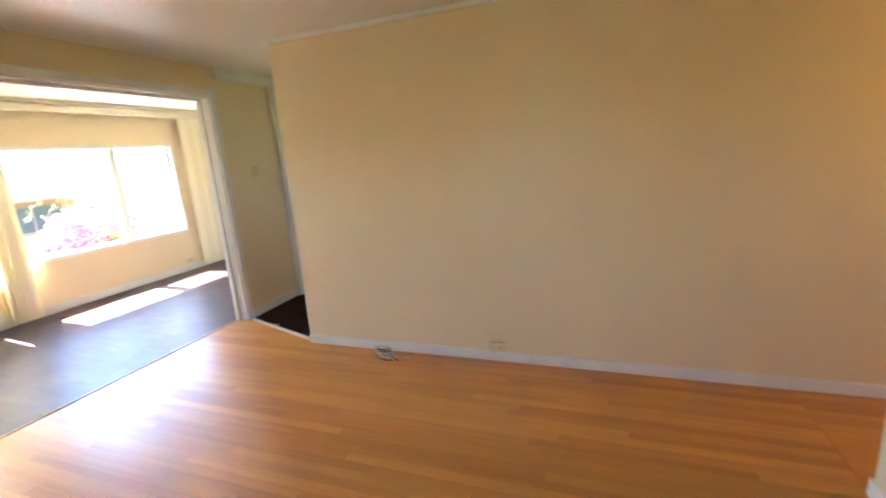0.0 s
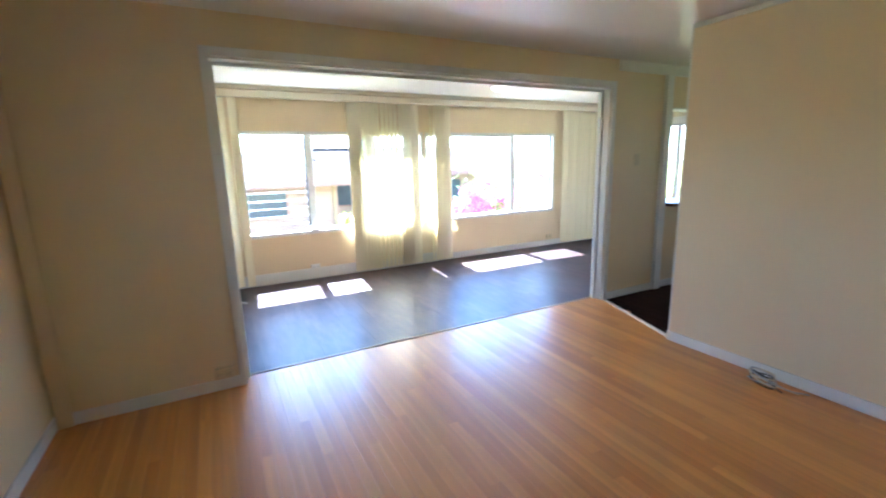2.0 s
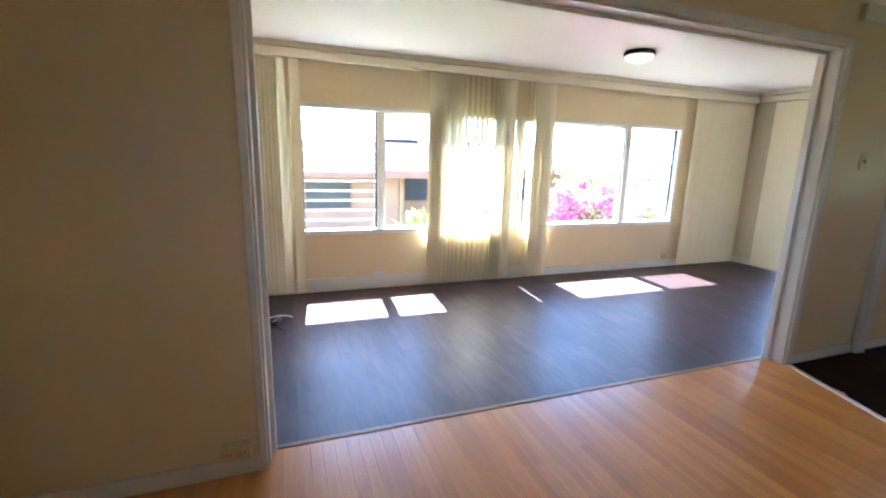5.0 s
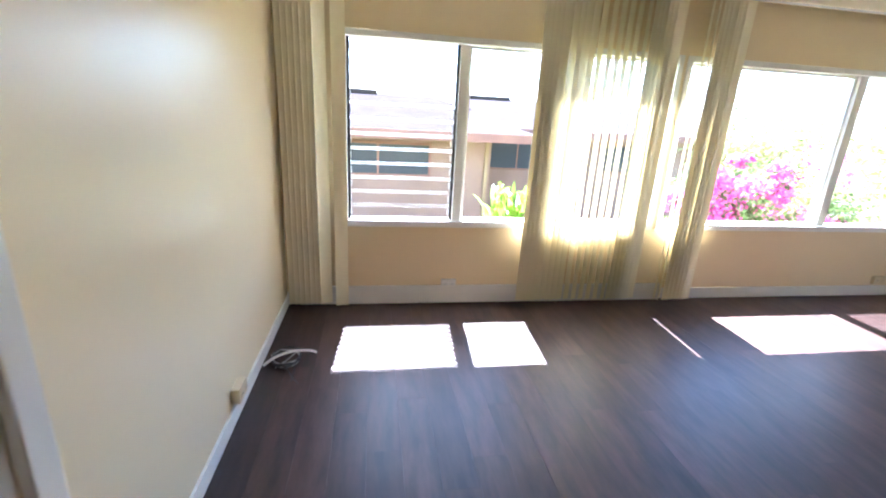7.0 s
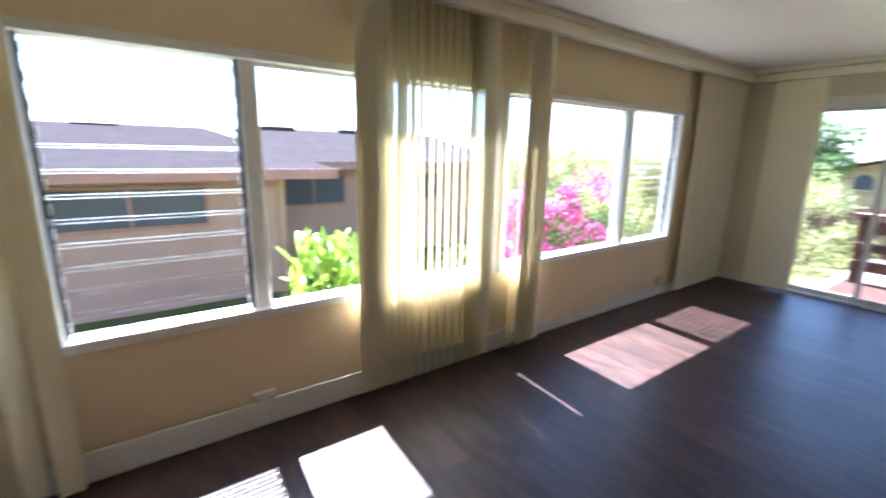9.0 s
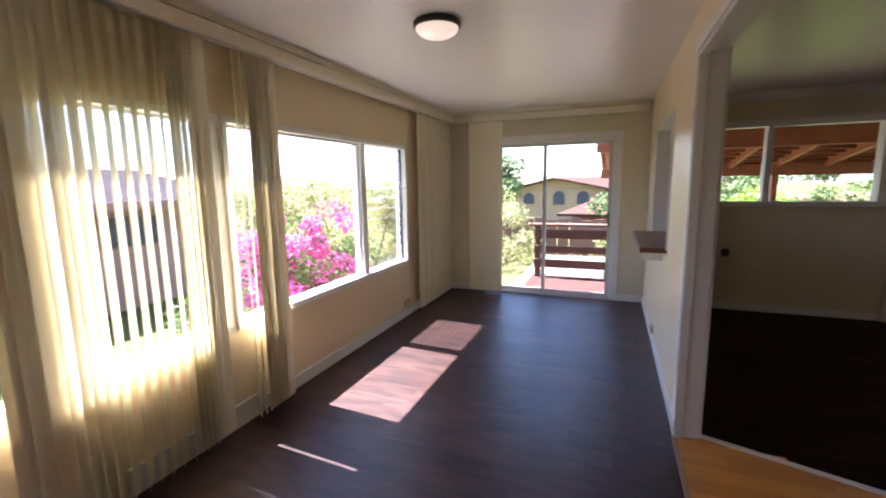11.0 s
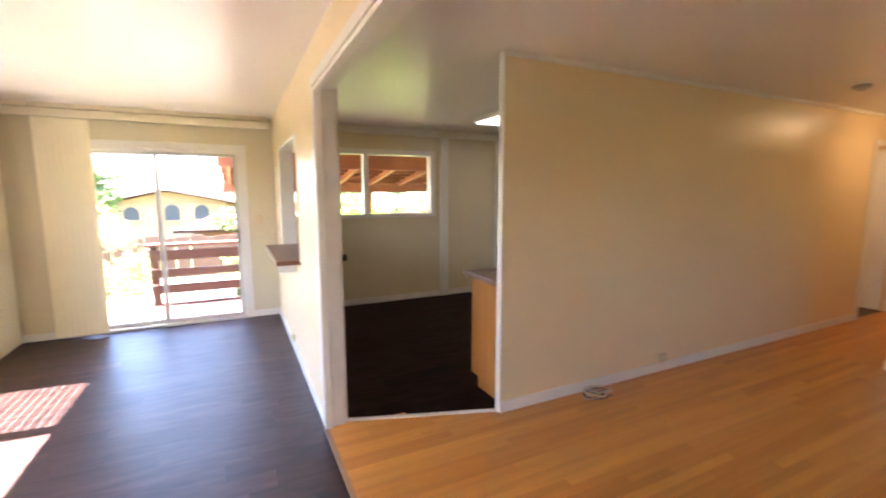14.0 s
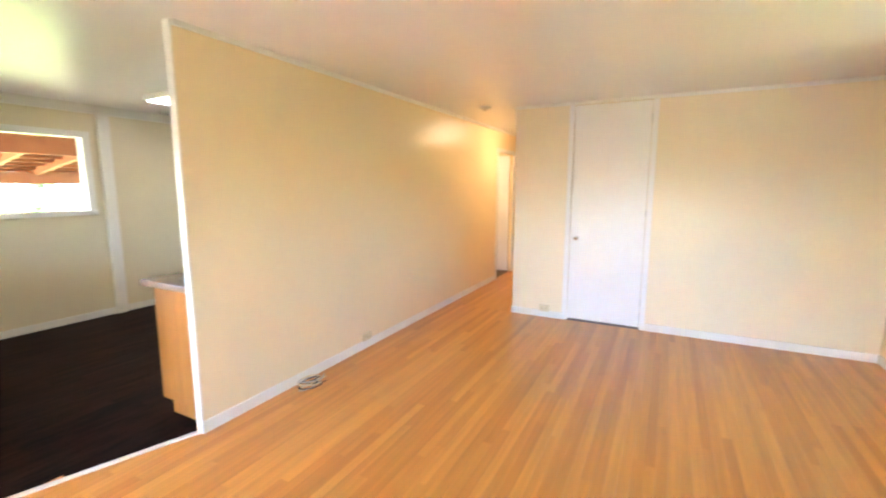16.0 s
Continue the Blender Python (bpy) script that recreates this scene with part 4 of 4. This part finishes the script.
# rear neighbour seen over the garden
rh = thing("house", "pale tan two-part house with arched windows beyond the garden", "house")
part("wall", boxes((-9.6, 4.0, 34.0, 44.0, -3.0, 0.95)), STUCCO_PALE, rh)
bm = bmesh.new()
sloped(bm, (-10.4, 33.2, 0.92), (4.8, 33.2, 0.92), (1.5, 39.0, 1.85), (-7.5, 39.0, 1.85))
part("roof", bm, ROOF_RED, rh)
part("wall", boxes((-10.2, -3.9, 33.0, 34.0, -3.0, 0.98)), STUCCO_PALE, rh, "gable-end wall")
bm = bmesh.new()
sloped(bm, (-11.0, 32.3, 0.92), (-11.0, 38.6, 0.92), (-7.4, 38.6, 1.78), (-7.4, 32.3, 1.78))
sloped(bm, (-7.4, 32.3, 1.78), (-7.4, 38.6, 1.78), (-3.2, 38.6, 0.92), (-3.2, 32.3, 0.92))
part("roof", bm, ROOF_RED, rh)
bm = bmesh.new()
g0 = [bm.verts.new(p) for p in ((-10.2, 33.0, 0.95), (-3.9, 33.0, 0.95), (-7.4, 33.0, 1.66))]
g1 = [bm.verts.new(p) for p in ((-10.2, 33.3, 0.95), (-3.9, 33.3, 0.95), (-7.4, 33.3, 1.66))]
bm.faces.new(g0)
bm.faces.new(g1[::-1])
for i in range(3):
    bm.faces.new((g0[i], g1[i], g1[(i + 1) % 3], g0[(i + 1) % 3]))
part("gable", bm, STUCCO_PALE, rh)


def arched(parent, x, y, w, z0, z1):
    bm = bmesh.new()
    pts = [(x - w / 2, z0), (x + w / 2, z0)] + [(x + w / 2 * math.cos(a), z1 - w / 2 + w / 2 * math.sin(a)) for a in [i * math.pi / 10 for i in range(11)]]
    f = [bm.verts.new((px, y, pz)) for px, pz in pts]
    b = [bm.verts.new((px, y + 0.2, pz)) for px, pz in pts]
    bm.faces.new(f)
    for i in range(len(pts)):
        bm.faces.new((f[i], b[i], b[(i + 1) % len(pts)], f[(i + 1) % len(pts)]))
    wnd = part("window", bm, DARKPANE, parent, "dark arched window")
    part("sill", boxes((x - w / 2 - 0.1, x + w / 2 + 0.1, y - 0.1, y, z0 - 0.12, z0)), STUCCO_PALE, wnd)


arched(rh, -7.05, 32.95, 0.8, -0.15, 0.82)
arched(rh, -5.4, 32.95, 0.8, -0.10, 0.80)
arched(rh, -9.2, 32.95, 0.8, -0.10, 0.70)
arched(rh, -1.5, 33.9, 1.0, -0.10, 0.75)
shed = thing("outbuilding", "low brown outbuilding with a red-brown roof", "outbuilding")
part("wall", boxes((-5.0, 5.0, 20.0, 24.0, -2.0, 0.20)), FENCE_M, shed)
bm = bmesh.new()
sloped(bm, (-5.6, 19.4, 0.16), (5.6, 19.4, 0.16), (5.6, 22.5, 0.66), (-4.2, 22.5, 0.66))
part("roof", bm, ROOF_RED, shed)
fence = thing("fence", "brown board fence across the end of the garden", "fence")
for k in range(52):
    part("board", boxes((-12 + 0.42 * k, -12 + 0.42 * k + 0.39, 17.0 + 0.02 * (k % 3), 17.04 + 0.02 * (k % 3), -1.6, 0.1 + 0.04 * ((k * 7) % 3))), FENCE_M, fence)
shrub("shrub", "low dry shrubs before the garden fence", (-3.5, 16, -1.4), cloud(26, ((-6.5, 2.5), (14.0, 16.5), (-1.3, -0.25)), (0.25, 0.6), 33), 6000, 0.11, LEAF_DRY, 34)
shrub("tree", "leafy green tree far beyond the garden", (-9.5, 26, -1.4), cloud(16, ((-11.4, -8.6), (25, 27), (0.6, 3.4)), (0.5, 0.9), 53), 3600, 0.20, LEAF_DARK, 54, None, "tree")
shrub("tree", "round green trees beyond the neighbour's house", (7.0, 40, -1.4), cloud(20, ((0.5, 14.0), (45, 49), (1.2, 3.2)), (0.9, 1.5), 57), 4000, 0.4, LEAF_DARK, 58, None, "tree")
structure("path", boxes((-5.4, -3.6, 8.0, 14.0, -1.0, -0.70)), PATH_M, "pale concrete garden path", "path")

# deck and railing outside the glass door
deck = thing("deck", "red-brown painted wooden deck outside the glass door", "deck")
for k in range(9):
    part("board", boxes((-4.62, 1.9, 6.65 + 0.14 * k, 6.65 + 0.14 * k + 0.134, -0.07, -0.035), bevel=0.003), DECKWOOD, deck)
part("rim_joist", boxes((-4.64, 1.9, 7.92, 7.96, -0.28, -0.036)), DECKWOOD, deck)
part("rim_joist", boxes((-4.66, -4.62, 6.64, 7.96, -0.28, -0.036)), DECKWOOD, deck)
for px in (-4.5, -1.5, 1.5):
    part("post", boxes((px - 0.05, px + 0.05, 7.75, 7.85, -1.6, -0.07)), DECKWOOD, deck)
rail = thing("railing", "brown wooden deck railing with three wide boards", "railing")
for px in (-4.56, -3.42, -2.2, -1.0, 0.2, 1.4):
    part("post", boxes((px - 0.045, px + 0.045, 7.80, 7.89, -0.035, 0.79), bevel=0.004), RAILWOOD, rail)
for z0, z1 in ((0.13, 0.26), (0.37, 0.48), (0.60, 0.74)):
    part("board", boxes((-4.61, 1.6, 7.765, 7.80, z0, z1), bevel=0.004), RAILWOOD, rail)
part("cap", boxes((-4.66, 1.65, 7.74, 7.92, 0.79, 0.83), bevel=0.005), worn("rail_cap_stain", (0.15, 0.065, 0.036), (0.12, 0.05, 0.028), 5.0, 0.5), rail, "lighter brown rail cap")

# open carport roof beyond the kitchen, its east end lengthened to dim the kitchen
cp = thing("carport_roof", "brown stained rafters and boards of an open patio roof", "patio roof")
def roof_z(y):
    return 2.56 - 0.155 * (y - 6.64)


bm = bmesh.new()
sloped(bm, (-3.72, 6.64, roof_z(6.64)), (5.2, 6.64, roof_z(6.64)), (5.2, 11.4, roof_z(11.4)), (-3.72, 11.4, roof_z(11.4)), 0.04)
part("roof_boards", bm, RAFTER, cp)
for k in range(12):
    x = -3.62 + 0.76 * k
    bm = bmesh.new()
    sloped(bm, (x, 6.66, roof_z(6.66) - 0.045), (x + 0.07, 6.66, roof_z(6.66) - 0.045), (x + 0.07, 11.3, roof_z(11.3) - 0.045), (x, 11.3, roof_z(11.3) - 0.045), 0.13)
    part("rafter", bm, RAFTER, cp)
for k in range(14):
    y = 6.95 + 0.33 * k
    part("batten", boxes((-3.70, 5.18, y, y + 0.09, roof_z(y) - 0.10, roof_z(y + 0.09) - 0.042)), RAFTER, cp)
part("beam", boxes((-3.72, 5.2, 11.05, 11.16, 1.54, 1.74)), RAFTER, cp)
part("beam", boxes((-3.72, 5.2, 7.95, 8.04, 1.91, 2.19)), RAFTER, cp)
for px in (-3.4, -0.55, 2.3, 5.1):
    part("post", boxes((px - 0.05, px + 0.05, 11.05, 11.15, -1.8, 1.54)), RAFTER, cp)
structure("garden_wall", boxes((-2.6, 9.0, 15.6, 15.8, -2.0, 0.72)), STUCCO_PALE, "pale low garden wall beyond the patio", "wall")
shrub("shrub", "bright green shrub beyond the kitchen window", (0.6, 14.6, -1.4), cloud(12, ((-0.4, 1.6), (14.0, 15.2), (-0.4, 1.0)), (0.25, 0.45), 63), 2600, 0.12, LEAF_LIME, 64)
shrub("shrub", "row of green shrubs beyond the garden wall", (3.0, 18, -1.4), cloud(26, ((-4.0, 9.0), (17.6, 19.0), (0.0, 1.5)), (0.4, 0.7), 67), 5200, 0.16, LEAF_DARK, 68)


# ---- floorboards, last ----
def unit_board():
    bm = bmesh.new()
    block(bm, 0, 1, 0, 1, -1, 0)
    return bm


OAK_ME = finish("board", unit_board(), OAK)
DARK_ME = finish("plank", unit_board(), DARKWOOD)
KITCHEN_ME = finish("plank", unit_board(), DARKWOOD_SHADED)


def lay(parent, me, name, x0, x1, y0, y1, width, lengths, top, thick, seed, gap=0.0006, cut=None):
    rng = random.Random(seed)
    n = int(round((y1 - y0) / width))
    w = (y1 - y0) / n
    for j in range(n):
        y = y0 + j * w
        x = x0 - rng.uniform(0, lengths[1])
        while x < x1 - 1e-4:
            l = rng.uniform(*lengths)
            a, b = max(x, x0), min(x + l, x1)
            if x1 - b < 0.12:
                b = x1
                l = b - x
            if b - a > 0.01:
                ob = new(name, me)
                ob.parent = parent
                ob.matrix_local = Matrix.Translation((a + gap, y + gap, top + rng.uniform(-0.0002, 0.0002))) @ Matrix.Diagonal((b - a - 2 * gap, w - 2 * gap, thick, 1))
            x += l


floor_oak = tagged(new("floor_oak"), "glossy honey-coloured oak strip floor", "floor", "", "structure")
lay(floor_oak, OAK_ME, "board", DX, 1.43, SY, LY, 0.0577, (0.9, 2.2), 0.0, 0.02, 11, 0.0003)
# the rest of the oak: the corner by the kitchen and the hallway
bm = bmesh.new()
rng = random.Random(12)
w = 0.0577
for j in range(6):
    y = LY + j * w
    y1 = min(y + w, 3.535)
    e0, e1 = -1.965 - (y - 3.22) / 0.333, -1.965 - (y1 - 3.22) / 0.333
    e0, e1 = min(e0, -1.95), min(e1, -1.95)
    cutx = -2.6 + 0.25 * math.sin(j * 2.3)
    for a0, a1, b0, b1 in ((DX, DX, cutx, cutx), (cutx + 0.001, cutx + 0.001, e0, e1)):
        if min(b0, b1) - a0 < 0.02:
            continue
        q = [(a0, y + 0.0006), (b0, y + 0.0006), (b1, y1 - 0.0006), (a1, y1 - 0.0006)]
        t = [bm.verts.new((*p, 0.0)) for p in q]
        u = [bm.verts.new((*p, -0.02)) for p in q]
        bm.faces.new(t)
        for i in range(4):
            bm.faces.new((t[i], u[i], u[(i + 1) % 4], t[(i + 1) % 4]))
for j in range(16):
    y = 2.345 + j * w
    if y > LY - 0.01:
        break
    x = 1.431
    while x < 4.6:
        b = min(4.6, x + rng.uniform(0.9, 2.0))
        block(bm, x, b - 0.001, y, y + w - 0.001, -0.02, 0.0)
        x = b
rest = part("strips", bm, OAK, floor_oak, "oak strips of the hallway and kitchen corner")
rest["kind"] = "stuff"
floor_dark = tagged(new("floor_dark"), "dark brown vinyl plank floor with a soft sheen", "floor", "", "structure")
lay(floor_dark, DARK_ME, "plank", WX, DX, -0.10, GY, 0.152, (0.914, 1.219), -0.004, 0.02, 13, 0.00022)
# same flooring in the kitchen, laid in the shade-darkened copy
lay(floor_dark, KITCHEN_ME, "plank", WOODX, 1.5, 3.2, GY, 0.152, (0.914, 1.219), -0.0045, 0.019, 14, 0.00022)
structure("floor_bedroom", boxes((2.6, 4.6, LY + 0.002, 4.9, -0.024, -0.002)), DARKWOOD, "dark floor of the room off the hallway", "floor")
structure("floor_closet", boxes((1.432, 2.15, CLOSET[0] - 0.3, CLOSET[1] + 0.3, -0.024, -0.003)), DARKWOOD, "dark closet floor", "floor")
structure("floor_kitchen_sill", boxes((DX, WOODX, 3.536, GY, -0.024, -0.008)), SUBFLOOR, "dark underlay beneath the wall", "floor")
